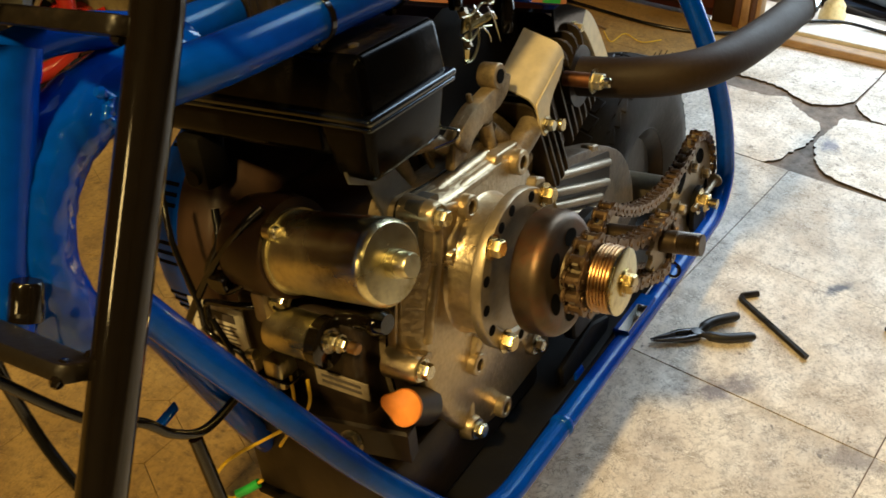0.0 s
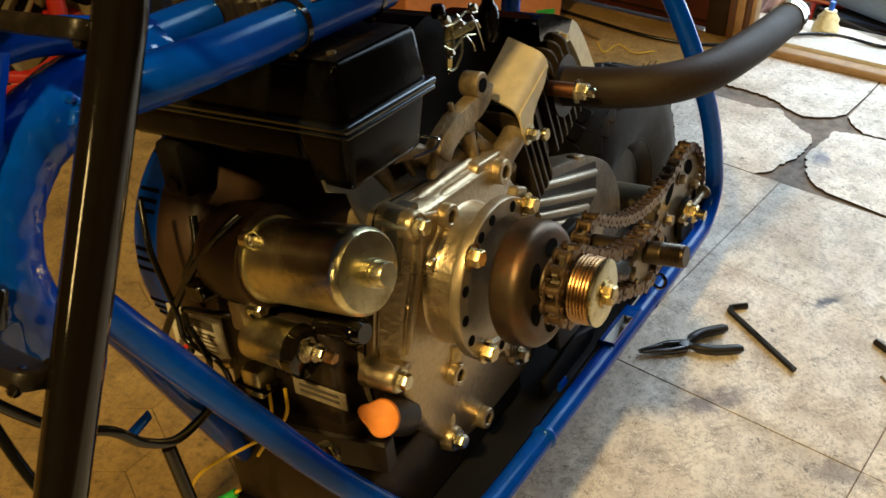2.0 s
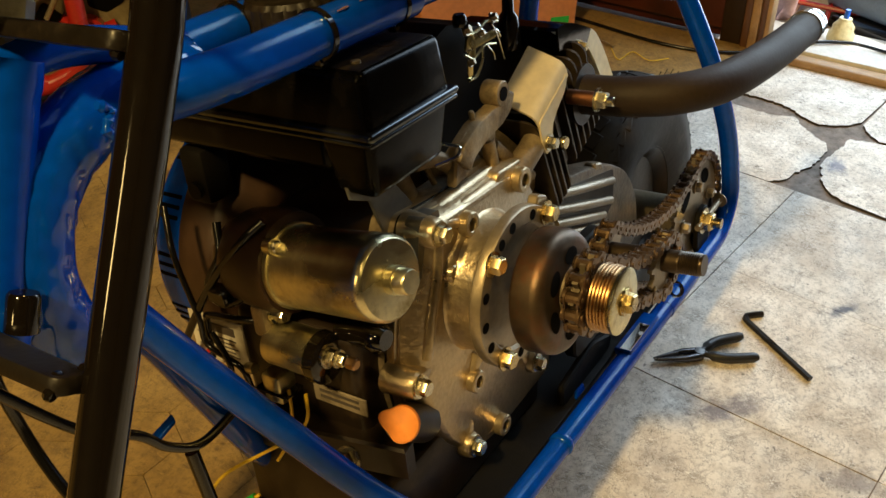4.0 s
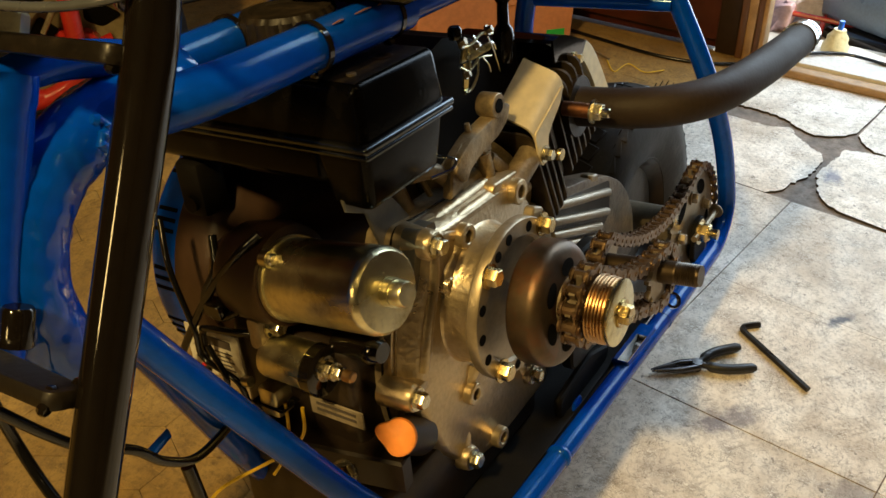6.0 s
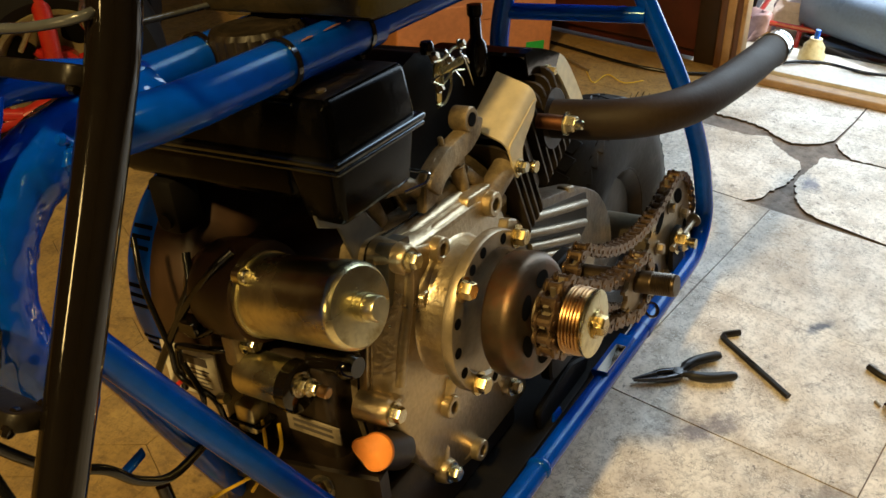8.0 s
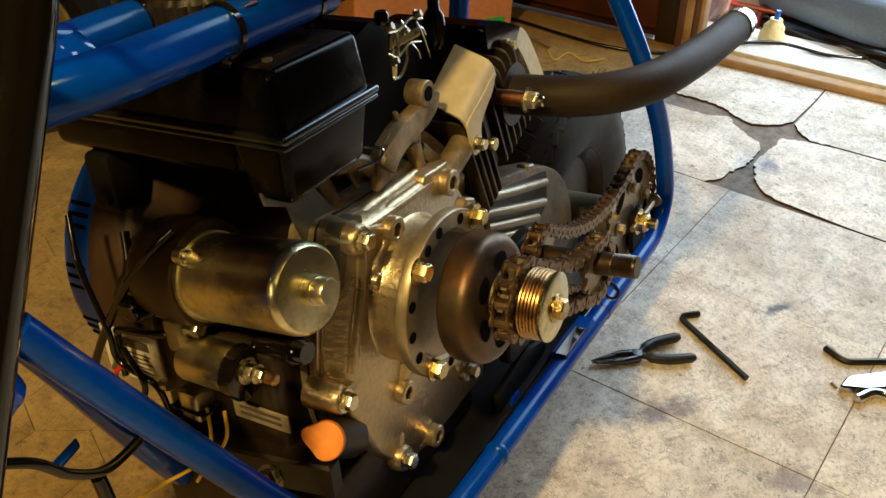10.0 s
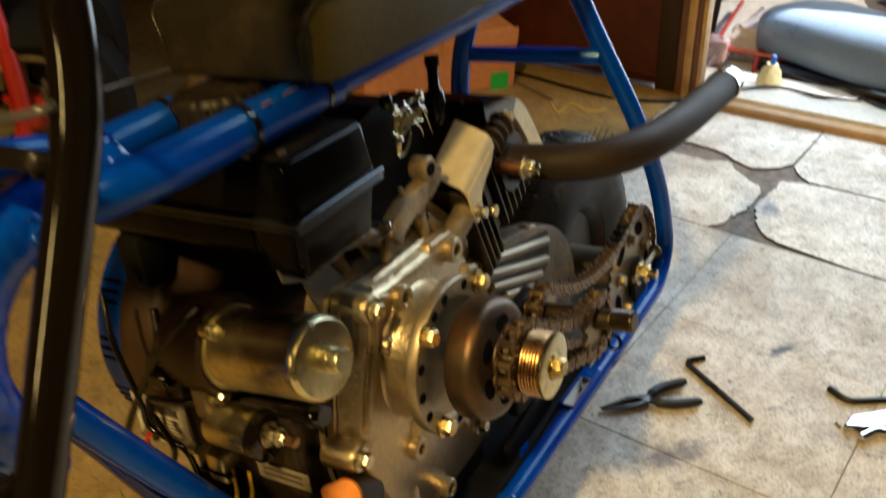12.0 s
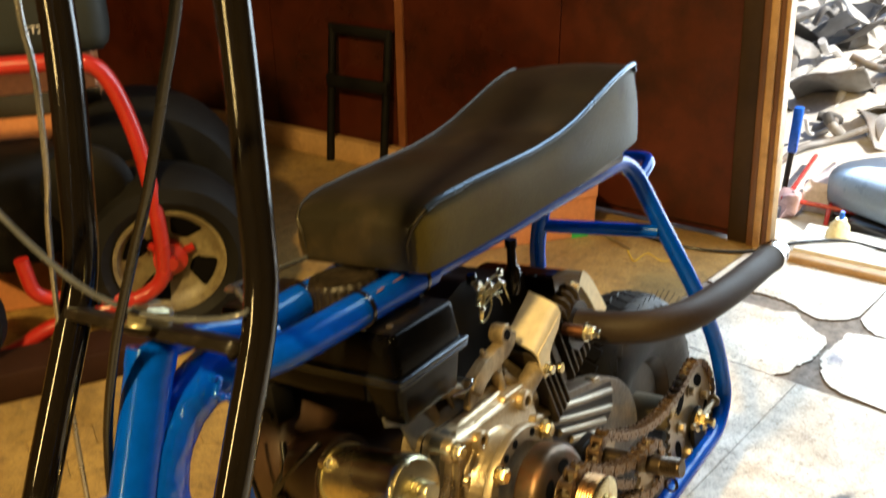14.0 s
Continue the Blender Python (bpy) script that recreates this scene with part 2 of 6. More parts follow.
def lathe(profile, origin, axis, n=36, closed=False):
    """Turn (radius, along) pairs round an axis."""
    o, ax = V(origin), V(axis).normalized()
    s = ax.orthogonal().normalized()
    u = ax.cross(s)
    bm = bmesh.new()
    rings = []
    for r, a in profile:
        c = o + ax * a
        if r < 1e-6:
            rings.append([bm.verts.new(c)])
        else:
            rings.append([bm.verts.new(c + (s * math.cos(k * math.tau / n) + u * math.sin(k * math.tau / n)) * r) for k in range(n)])
    pairs = list(zip(rings, rings[1:])) + ([(rings[-1], rings[0])] if closed else [])
    for a, b in pairs:
        for k in range(n):
            k2 = (k + 1) % n
            if len(a) == 1 and len(b) == 1:
                continue
            if len(a) == 1:
                bm.faces.new((a[0], b[k2], b[k]))
            elif len(b) == 1:
                bm.faces.new((a[k], a[k2], b[0]))
            else:
                bm.faces.new((a[k], a[k2], b[k2], b[k]))
    return bm


def rbox(lo, hi, bevel=0.004, seg=3, m=None):
    bm = bmesh.new()
    bmesh.ops.create_cube(bm, size=1)
    lo, hi = V(lo), V(hi)
    for v in bm.verts:
        v.co = V([(lo[i] + hi[i]) / 2 + v.co[i] * (hi[i] - lo[i]) for i in range(3)])
    if bevel:
        bmesh.ops.bevel(bm, geom=list(bm.edges), offset=bevel, segments=seg, profile=0.5, affect='EDGES')
    if m is not None:
        bm.transform(m)
    return bm


def prism(poly, lo, hi, axis='y', bevel=0.0, seg=2):
    """Extrude an outline. axis y: outline in (x, z); x: in (y, z); z: in (x, y)."""
    bm = bmesh.new()
    put = {'y': lambda a, b, h: (a, h, b), 'x': lambda a, b, h: (h, a, b), 'z': lambda a, b, h: (a, b, h)}[axis]
    A = [bm.verts.new(put(a, b, lo)) for a, b in poly]
    B = [bm.verts.new(put(a, b, hi)) for a, b in poly]
    n = len(poly)
    bm.faces.new(A)
    bm.faces.new(B[::-1])
    for k in range(n):
        bm.faces.new((A[k], A[(k + 1) % n], B[(k + 1) % n], B[k]))
    bmesh.ops.recalc_face_normals(bm, faces=bm.faces)
    if bevel:
        ed = [e for e in bm.edges if len(e.link_faces) == 2 and e.calc_face_angle(0) > 0.6 and abs(put(0, 0, 1)[0] * (e.verts[0].co.x - e.verts[1].co.x) + put(0, 0, 1)[1] * (e.verts[0].co.y - e.verts[1].co.y) + put(0, 0, 1)[2] * (e.verts[0].co.z - e.verts[1].co.z)) < 1e-6]
        bmesh.ops.bevel(bm, geom=ed, offset=bevel, segments=seg, profile=0.5, affect='EDGES')
    return bm


def soft(poly, rad, n=4):
    """Round the corners of a closed outline."""
    m = len(poly)
    out = []
    for i in range(m):
        a, b, c = V((*poly[i - 1], 0)), V((*poly[i], 0)), V((*poly[(i + 1) % m], 0))
        u, w = a - b, c - b
        d = min(rad, u.length * 0.45, w.length * 0.45)
        p, q = b + u.normalized() * d, b + w.normalized() * d
        for k in range(n + 1):
            t = k / n
            r = p * (1 - t) ** 2 + b * 2 * t * (1 - t) + q * t * t
            out.append((r.x, r.y))
    return out


def loft(rings):
    """Skin a run of (outline, y) rings of equal count, closed at both ends."""
    bm = bmesh.new()
    vs = [[bm.verts.new((x, y, z)) for x, z in poly] for poly, y in rings]
    n = len(vs[0])
    for a, b in zip(vs, vs[1:]):
        for k in range(n):
            bm.faces.new((a[k], a[(k + 1) % n], b[(k + 1) % n], b[k]))
    bm.faces.new(vs[0])
    bm.faces.new(vs[-1][::-1])
    return bm


def hexbolt(at, axis, r=0.006, h=0.006, flange=True, stud=0.0):
    """A hexagon head on a washer, axis pointing outward."""
    at, axis = V(at), V(axis).normalized()
    s = axis.orthogonal().normalized()
    u = axis.cross(s)
    bm = bmesh.new()
    lo, hi, top = [], [], []
    base = 0.0015 if flange else 0
    for k in range(6):
        d = s * math.cos(k * math.tau / 6) + u * math.sin(k * math.tau / 6)
        lo.append(bm.verts.new(at + axis * base + d * r))
        hi.append(bm.verts.new(at + axis * (base + h * 0.8) + d * r))
        top.append(bm.verts.new(at + axis * (base + h) + d * r * 0.84))
    for k in range(6):
        j = (k + 1) % 6
        bm.faces.new((lo[k], lo[j], hi[j], hi[k]))
        bm.faces.new((hi[k], hi[j], top[j], top[k]))
    bm.faces.new(top)
    bm.faces.new(lo[::-1])
    out = [bm]
    if flange:
        out.append(lathe([(0, 0), (r * 1.35, 0), (r * 1.35, base), (0, base)], at, axis, 18))
    if stud:
        out.append(lathe([(0, 0), (r * 0.55, 0), (r * 0.55, base + h + stud), (r * 0.4, base + h + stud + 0.001), (0, base + h + stud + 0.001)], at, axis, 14))
    return join(*out)


def boss(at, axis, r_out, r_in, length):
    """A round lug with a blind hole in its end."""
    return lathe([(0, -length), (r_out, -length), (r_out, -0.001), (r_out - 0.001, 0), (r_in + 0.0006, 0), (r_in, -0.0006), (r_in, -length * 0.7), (0, -length * 0.7)], at, axis, 20)

# ---- the mini bike: built upright, stood leaning ----
MID = -0.067           # its middle plane
CX, CZ = 0.020, 0.2285  # crank end, on the outside
EX, EZ = 0.026, 0.227   # cylinder and blower centre
BIKE = Matrix.Translation((0, 0, 0.078)) @ Matrix.Rotation(radians(-3), 4, 'Z') @ Matrix.Rotation(radians(3), 4, 'Y') @ Matrix.Rotation(radians(-10), 4, 'X')
bike = tagged(new("mini_bike"), "blue mini bike with bare engine, leaning on the tiled floor", "mini bike")
bike.matrix_world = BIKE
OUT = (0, -1, 0)
SHAFT = (0.0, -1, 0.08)   # crank end tilted up to fit the camera's view


def other(pts):
    return [(x, 2 * MID - y, z) for x, y, z in pts]


# frame tubes: stout front tubes, slimmer rails
for side in (0, 1):
    f = other if side else (lambda p: p)
    top = part("top_tube", sweep(fillet(f([(-0.214, -0.070, 0.430), (-0.165, -0.096, 0.4325), (0.004, -0.0995, 0.4335)]), 0.03), 0.0135, 20), BLUE, bike, "glossy blue top tube")
    part("seat_rail", sweep(fillet(f([(-0.004, -0.099, 0.4335), (0.020, -0.1, 0.434), (0.392, -0.104, 0.435), (0.424, -0.122, 0.355), (0.445, -0.156, 0.262), (0.492, -0.166, 0.165), (0.515, -0.167, 0.078), (0.478, -0.167, 0.044), (0.30, -0.167, 0.044)]) if not side else [(-0.004, -0.035, 0.4335), (0.020, -0.034, 0.434), (0.372, -0.026, 0.435), (0.384, 0.016, 0.355), (0.380, 0.024, 0.300), (0.420, 0.030, 0.165), (0.460, 0.033, 0.078), (0.440, 0.033, 0.044), (0.30, 0.033, 0.044)], 0.040), 0.0103, 18), BLUE, bike)
    part("lower_rail", sweep(fillet(f([(0.31, -0.167, 0.044), (0.057, -0.167, 0.0525), (-0.068, -0.164, 0.052), (-0.126, -0.122, 0.138), (-0.205, -0.076, 0.290), (-0.226, -0.070, 0.330)]), 0.05), 0.0096, 18), BLUE, bike)
    part("weld_bead", lathe([(0.0092, -0.004), (0.0105, -0.0028), (0.0111, 0), (0.0105, 0.0028), (0.0092, 0.004)], f([(0.061, -0.167, 0.0524)])[0], (1, 0, -0.03), 18), BLUE, bike)
    for zx in (-0.082, -0.012):
        tie = part("cable_tie", lathe([(0.0136, -0.0018), (0.0149, -0.0018), (0.0149, 0.0018), (0.0136, 0.0018)], f([(zx, -0.0985, 0.4335)])[0], (1, -0.02, 0.0), 24, True), BLACK, bike)
        part("tie_head", rbox((zx - 0.003, f([(0, -0.0985, 0)])[0][1] - 0.003, 0.4155), (zx + 0.003, f([(0, -0.0985, 0)])[0][1] + 0.003, 0.4205), 0.001, 1), BLACK, tie)
    part("axle_plate", prism(soft([(0.412, 0.050), (0.448, 0.050), (0.452, 0.078), (0.440, 0.102), (0.418, 0.102), (0.408, 0.08)], 0.010), f([(0, -0.160, 0)])[0][1] - 0.003, f([(0, -0.160, 0)])[0][1] + 0.003, 'y', 0.001, 1), MATT, bike)
head_at, head_to = V((-0.2935, MID, 0.350)), V((-0.2425, MID, 0.467))
head_dir = (head_to - head_at).normalized()
part("head_tube", lathe([(0.011, 0), (0.0172, 0), (0.0178, 0.003), (0.0178, 0.014), (0.0158, 0.019), (0.0153, 0.022), (0.0153, 0.112), (0.0160, 0.116), (0.0160, 0.127), (0.011, 0.127)], head_at, head_dir, 36), BLUE, bike)
neck = spline([(-0.150, MID, 0.434), (-0.205, MID, 0.430), (-0.243, MID, 0.411), (-0.262, MID, 0.373), (-0.257, MID, 0.330), (-0.240, MID, 0.298)], 24)
neck_skin = sweep(neck, [0.0185] * (len(neck) - 20) + [0.0185 - 0.00035 * k for k in range(1, 21)], 64)
for v in neck_skin.verts:   # thick brushed paint, with runs
    v.co += noise.noise_vector(Vector((v.co.x * 190, v.co.y * 190, v.co.z * 110))) * 0.0009
part("neck_tube", neck_skin, LUMPY, bike)
gus = [(-0.262, 0.425), (-0.215, 0.438), (-0.245, 0.408), (-0.262, 0.370), (-0.257, 0.335), (-0.280, 0.372)]
part("neck_gusset", prism(gus, MID - 0.0125, MID + 0.0125, 'y', 0.005, 3), LUMPY, bike)
part("neck_weld", sweep([(-0.221 + 0.004 * math.sin(k * 0.45) + 0.0004 * k, -0.089 - 0.0002 * k, 0.440 - 0.0012 * k) for k in range(22)], [0.0022 + 0.0009 * (k % 3 == 1) for k in range(22)], 10), BLUE, bike)
part("neck_brace", sweep(spline([(-0.247, MID, 0.4620), (-0.222, MID, 0.4630), (-0.195, MID, 0.4580), (-0.150, MID, 0.4440)], 5), 0.0090, 18), BLUE, bike)
part("cross_bar", sweep([(0.418, -0.126, 0.338), (0.384, 0.018, 0.346)], 0.0085, 14), BLUE, bike)
part("tail_loop", sweep(fillet([(0.398, -0.112, 0.402), (0.452, -0.110, 0.420), (0.455, -0.024, 0.420), (0.398, -0.022, 0.402)], 0.022), 0.0075, 14), BLUE, bike)
# welded ends and tabs on the near rail
tab = part("rail_tab", prism(soft([(0.196, 0.060), (0.270, 0.058), (0.268, 0.050), (0.198, 0.050)], 0.004), -0.1725, -0.1555, 'y', 0.0015, 1), BLUE, bike)
part("bare_edge", prism([(0.196, 0.0608), (0.245, 0.0598), (0.245, 0.0606), (0.196, 0.0616)], -0.172, -0.162, 'y'), CHROME, tab, "bare chipped metal edge")
part("cable_eyelet", lathe([(0.0058, -0.002), (0.0082, -0.002), (0.0086, 0), (0.0082, 0.002), (0.0058, 0.002)], (0.2779, -0.185, 0.0860), (-0.45, -0.6, 0.65), 26, True), CHROME, bike, "bare steel eyelet on the rail")
part("blue_bracket", prism(soft([(0.112, 0.058), (0.130, 0.058), (0.128, 0.066), (0.114, 0.066)], 0.002), -0.157, -0.154, 'y', 0.001, 1), BLUE, bike)
plate = part("engine_plate", rbox((-0.110, -0.156, 0.046), (0.300, 0.022, 0.055), 0.002, 2), MATT, bike, "black steel engine mounting plate")
part("plate_arm", prism(soft([(0.10, 0.055), (0.20, 0.055), (0.205, 0.070), (0.165, 0.085), (0.10, 0.075)], 0.006), -0.150, -0.143, 'y', 0.002, 1), MATT, plate)

for x, z, l in ((-0.072, 0.4440, 0.010), (-0.052, 0.4445, 0.016), (-0.030, 0.4442, 0.007)):
    part("paint_chip", sweep([(x, -0.1072, z), (x + l * 0.6, -0.1076, z + 0.0006), (x + l, -0.1070, z + 0.0002)], [0.0003, 0.0007, 0.0003], 6), mat("bare_primer", (0.35, 0.16, 0.10), 0.6, 0.0, 0.7, 60, 200, 0.1), bike, "scraped bare paint mark")
# fork
for sgn in (-1, 1):
    y = MID + sgn * 0.093
    leg = part("fork_leg", sweep(fillet([(-0.423, y, 0.118), (-0.2245, y - (0.006 if sgn > 0 else 0), 0.503), (-0.2085, y - (0.020 if sgn > 0 else 0), 0.640), (-0.186, y - (0.024 if sgn > 0 else 0), 0.90)], 0.03), 0.0100 if sgn < 0 else 0.0116, 22), BLACK, bike, "gloss black steel fork leg")
    for x, z in ((-0.235, 0.476), (-0.303, 0.366)):
        part("crown_weld", join(*[lathe([(0, -0.0028), (0.0022, -0.002), (0.0030, 0), (0.0022, 0.002), (0, 0.0028)], (x - 0.011 + 0.0055 * k, y - sgn * (0.0115 + 0.001 * (k % 2)), z + 0.0045 * math.sin(k * 2.1)), (0, 1, 0.3), 8) for k in range(5)]), BLACK, leg)
for x, z in ((-0.2365, 0.477), (-0.3055, 0.366)):
    w = 0.7 if z > 0.4 else 0.45
    outline = soft([(x - 0.019 * w, MID - 0.086), (x + 0.017 * w, MID - 0.086), (x + 0.021 * w, MID), (x + 0.017 * w, MID + 0.086), (x - 0.019 * w, MID + 0.086), (x - 0.024 * w, MID)], 0.006)
    bm = prism(outline, -0.004, 0.004, 'z', 0.0015, 2)
    bm.transform(Matrix.Translation((x, MID, z)) @ Matrix.Rotation(radians(23.5), 4, 'Y') @ Matrix.Translation((-x, -MID, 0)))
    crown = part("fork_crown", bm, CROWN, bike, "black flat steel fork crown")
part("steering_nut", hexbolt((-0.2405, MID, 0.481), head_dir, 0.0145, 0.011, True), ZINC, bike)
part("steering_stop", lathe([(0, 0), (0.0075, 0), (0.0072, 0.016), (0.0062, 0.0175), (0, 0.0175)], (-0.287, -0.088, 0.360), head_dir, 18), BLACK, bike)
part("stem_bolt", lathe([(0, 0), (0.008, 0), (0.0075, 0.02), (0, 0.02)], (-0.311, MID, 0.354), -head_dir, 18), DARKCAST, bike)
part("lower_strut", rbox((-0.318, MID - 0.004, 0.336), (-0.306, MID + 0.086, 0.344), 0.002, 1), BLACK, bike)
part("blue_tab", prism(soft([(-0.330, -0.040), (-0.285, -0.052), (-0.288, -0.060), (-0.330, -0.046)], 0.003), 0.379, 0.382, 'z'), BLUE, bike)

# control cables
part("brake_cable", sweep(spline([(-0.30, 0.10, 0.68), (-0.275, 0.035, 0.580), (-0.27, -0.011, 0.538), (-0.268, -0.055, 0.514), (-0.262, -0.096, 0.502), (-0.252, -0.135, 0.499), (-0.238, -0.160, 0.502), (-0.21, -0.12, 0.50), (-0.13, -0.02, 0.462), (0.0, -0.012, 0.452)], 8), 0.0020, 10), mat("grey_cable_sleeve", (0.06, 0.065, 0.075), 0.22, 0.0, 0.85, 20, 120, 0.02), bike)
part("throttle_cable", sweep(spline([(-0.25, -0.060, 0.76), (-0.252, -0.034, 0.684), (-0.25, -0.0275, 0.640), (-0.25, -0.012, 0.580), (-0.25, 0.005, 0.538), (-0.25, 0.028, 0.453), (-0.25, 0.050, 0.339), (-0.25, 0.06, 0.26)], 6), 0.0020, 10), mat("bright_cable_sleeve", (0.42, 0.40, 0.36), 0.22, 0.85, 0.8, 20, 200, 0.02), bike)
part("clutch_cable", sweep(spline([(-0.27, -0.225, 0.74), (-0.27, -0.195, 0.673), (-0.27, -0.173, 0.635), (-0.27, -0.142, 0.583), (-0.27, -0.109, 0.536), (-0.275, -0.078, 0.479), (-0.28, -0.052, 0.411), (-0.285, -0.041, 0.330), (-0.28, -0.036, 0.279), (-0.28, -0.059, 0.242), (-0.27, -0.08, 0.20)], 6), 0.0031, 10), CABLE, bike)
part("drain_hose", sweep(spline([(-0.30, -0.045, 0.33), (-0.262, -0.052, 0.272), (-0.235, -0.060, 0.250), (-0.219, -0.060, 0.229), (-0.196, -0.058, 0.213), (-0.15, -0.04, 0.20)], 6), 0.0030, 10), CABLE, bike)
part("side_stand", sweep([(-0.199, -0.050, 0.205), (-0.200, -0.060, 0.145)], 0.0045, 12), BLACK, bike)
part("blue_lever", prism(soft([(-0.219, -0.046), (-0.197, -0.040), (-0.194, -0.033), (-0.216, -0.038)], 0.002), 0.222, 0.2255, 'z', 0.0008, 1), BLUE, bike)

# ---- engine ----
engine = part("engine", join(rbox((-0.060, -0.100, 0.075), (0.112, 0.012, 0.288), 0.010, 4), rbox((-0.096, -0.100, 0.150), (-0.055, 0.010, 0.236), 0.008, 3)), DARKCAST, bike, "small petrol engine with cast crankcase")
part("base_casting", join(rbox((-0.108, -0.124, 0.056), (0.105, 0.018, 0.128), 0.004, 2), rbox((-0.100, -0.10, 0.12), (0.06, 0.01, 0.152), 0.006, 2)), DARKCAST, engine)
part("base_flange", prism([(-0.100, -0.134), (-0.119, -0.030), (-0.119, 0.012), (0.0, 0.012), (0.0, -0.104), (-0.074, -0.106), (-0.088, -0.132)], 0.133, 0.160, 'z', 0.002, 1), DARKCAST, engine)
for x, y in ((-0.116, -0.098), (-0.124, 0.0)):
    part("mount_bolt", hexbolt((x - 0.001, y, 0.152), (-0.8, -0.1, 0.35), 0.0075, 0.010, True), BOLT, engine)
# side cover: drawn in towards its outer face, with lugs and a ribbed top
FOOT = soft([(-0.040, 0.302), (-0.005, 0.2975), (0.060, 0.2955), (0.088, 0.290), (0.108, 0.262), (0.114, 0.2), (0.120, 0.125), (0.125, 0.077), (0.022, 0.075), (-0.014, 0.082), (-0.045, 0.116), (-0.069, 0.164), (-0.0735, 0.196), (-0.069, 0.222), (-0.059, 0.262)], 0.008)
FACE = soft([(-0.030, 0.2935), (-0.004, 0.2915), (0.058, 0.2885), (0.084, 0.283), (0.102, 0.258), (0.108, 0.2), (0.114, 0.128), (0.118, 0.083), (0.024, 0.080), (-0.010, 0.088), (-0.036, 0.118), (-0.055, 0.166), (-0.0585, 0.196), (-0.0515, 0.222), (-0.0385, 0.260)], 0.008)


def between(t):
    return [(a[0] + (b[0] - a[0]) * t, a[1] + (b[1] - a[1]) * t) for a, b in zip(FOOT, FACE)]


rim = [(x + (0.0016 if x > 0.02 else -0.0024), z + (0.0006 if z > 0.2 else -0.0020)) for x, z in FOOT]
side = part("side_cover", join(loft([(rim, -0.1075), (rim, -0.1135), (FOOT, -0.1140), (FOOT, -0.1155)]),
    loft([(FOOT, -0.112), (between(0.10), -0.1165), (between(0.32), -0.1215), (between(0.60), -0.1255), (between(0.85), -0.1280), (between(1.0), -0.1286)]),
    lathe([(0, 0), (0.0560, 0), (0.0530, 0.0020), (0.0512, 0.0050), (0.0505, 0.026), (0, 0.026)], (CX, -0.1265, CZ - 0.002), OUT, 64)), ALU, engine, "cast aluminium crankcase side cover")
part("gasket", prism([(x * 1.012 - 0.0002, (z - 0.2) * 1.012 + 0.2) for x, z in rim], -0.1062, -0.1075, 'y'), BLACK, engine)
part("case_flange", loft([([(x * 0.99, (z - 0.2) * 0.985 + 0.2) for x, z in rim], -0.085), (rim, -0.094), (rim, -0.1062)]), ALU_ROUGH, engine, "dull cast crankcase flange behind the cover")
for x, z in ((-0.0350, 0.2925), (-0.0745, 0.1965), (-0.0165, 0.0985), (0.085, 0.110)):
    d = V((x - 0.01, 0, z - 0.19)).normalized() * 0.012
    lug = part("cover_lug", join(lathe([(0, -0.026), (0.0118, -0.026), (0.0102, -0.004), (0.0094, -0.0004), (0.009, 0), (0, 0)], (x, -0.1335, z), OUT, 26),
               sweep([(x, -0.1225, z), (x - d.x * 1.8, -0.1215, z - d.z * 1.8)], [0.0095, 0.0070], 16)), ALU, side)
    part("bolt", hexbolt((x, -0.1335, z), OUT, 0.0060, 0.0062, True), BOLT, lug)
for x, z, r in ((0.0028, 0.281, 0.0092), (-0.0055, 0.1525, 0.0090), (0.0275, 0.086, 0.0090), (0.0785, 0.2815, 0.0098)):
    part("hollow_lug", boss((x, -0.1355, z), OUT, r, r * 0.52, 0.026), ALU, side)
part("dowel_lug", lathe([(0, -0.02), (0.0072, -0.02), (0.0064, -0.001), (0.0056, 0), (0, 0)], (-0.0215, -0.1345, 0.255), OUT, 20), ALU, side)
part("dowel_pin", lathe([(0, 0), (0.0014, 0), (0.0014, 0.008), (0, 0.008)], (-0.0205, -0.1345, 0.255), OUT, 10), STEEL, side)
for line, w in (([(-0.0055, -0.124, 0.1525), (0.004, -0.130, 0.172)], 0.0062), ([(0.0028, -0.126, 0.281), (-0.004, -0.126, 0.270), (-0.018, -0.127, 0.262), (-0.0215, -0.127, 0.255)], 0.0062),
                ([(0.0028, -0.124, 0.281), (-0.016, -0.124, 0.2885), (-0.035, -0.123, 0.2925)], 0.0060), ([(0.0275, -0.124, 0.086), (0.006, -0.123, 0.088), (-0.0165, -0.122, 0.0985)], 0.0055),
                ([(-0.0560, -0.1270, 0.205), (-0.0480, -0.1280, 0.232), (-0.0360, -0.1280, 0.262), (-0.0300, -0.1270, 0.283)], 0.0046),
                ([(0.0785, -0.122, 0.2815), (0.095, -0.121, 0.262), (0.102, -0.120, 0.22)], 0.0062)):
    part("lug_web", sweep(spline(line, 5), w, 14), ALU, side)
# two rounded ridges along the top and a raised pad at its rear
for y, z0, z1, x0, x1 in ((-0.1150, 0.2935, 0.2925, -0.010, 0.060), (-0.1232, 0.2895, 0.2870, 0.002, 0.064)):
    line = [(x0 - 0.006, y, z0 - 0.0045), (x0, y, z0 - 0.0016)] + [(x0 + (x1 - x0) * k / 6, y, z0 + (z1 - z0) * k / 6) for k in range(1, 7)]
    part("top_ridge", sweep(spline(line, 3), 0.0058, 18, flat=0.9), ALU, side)
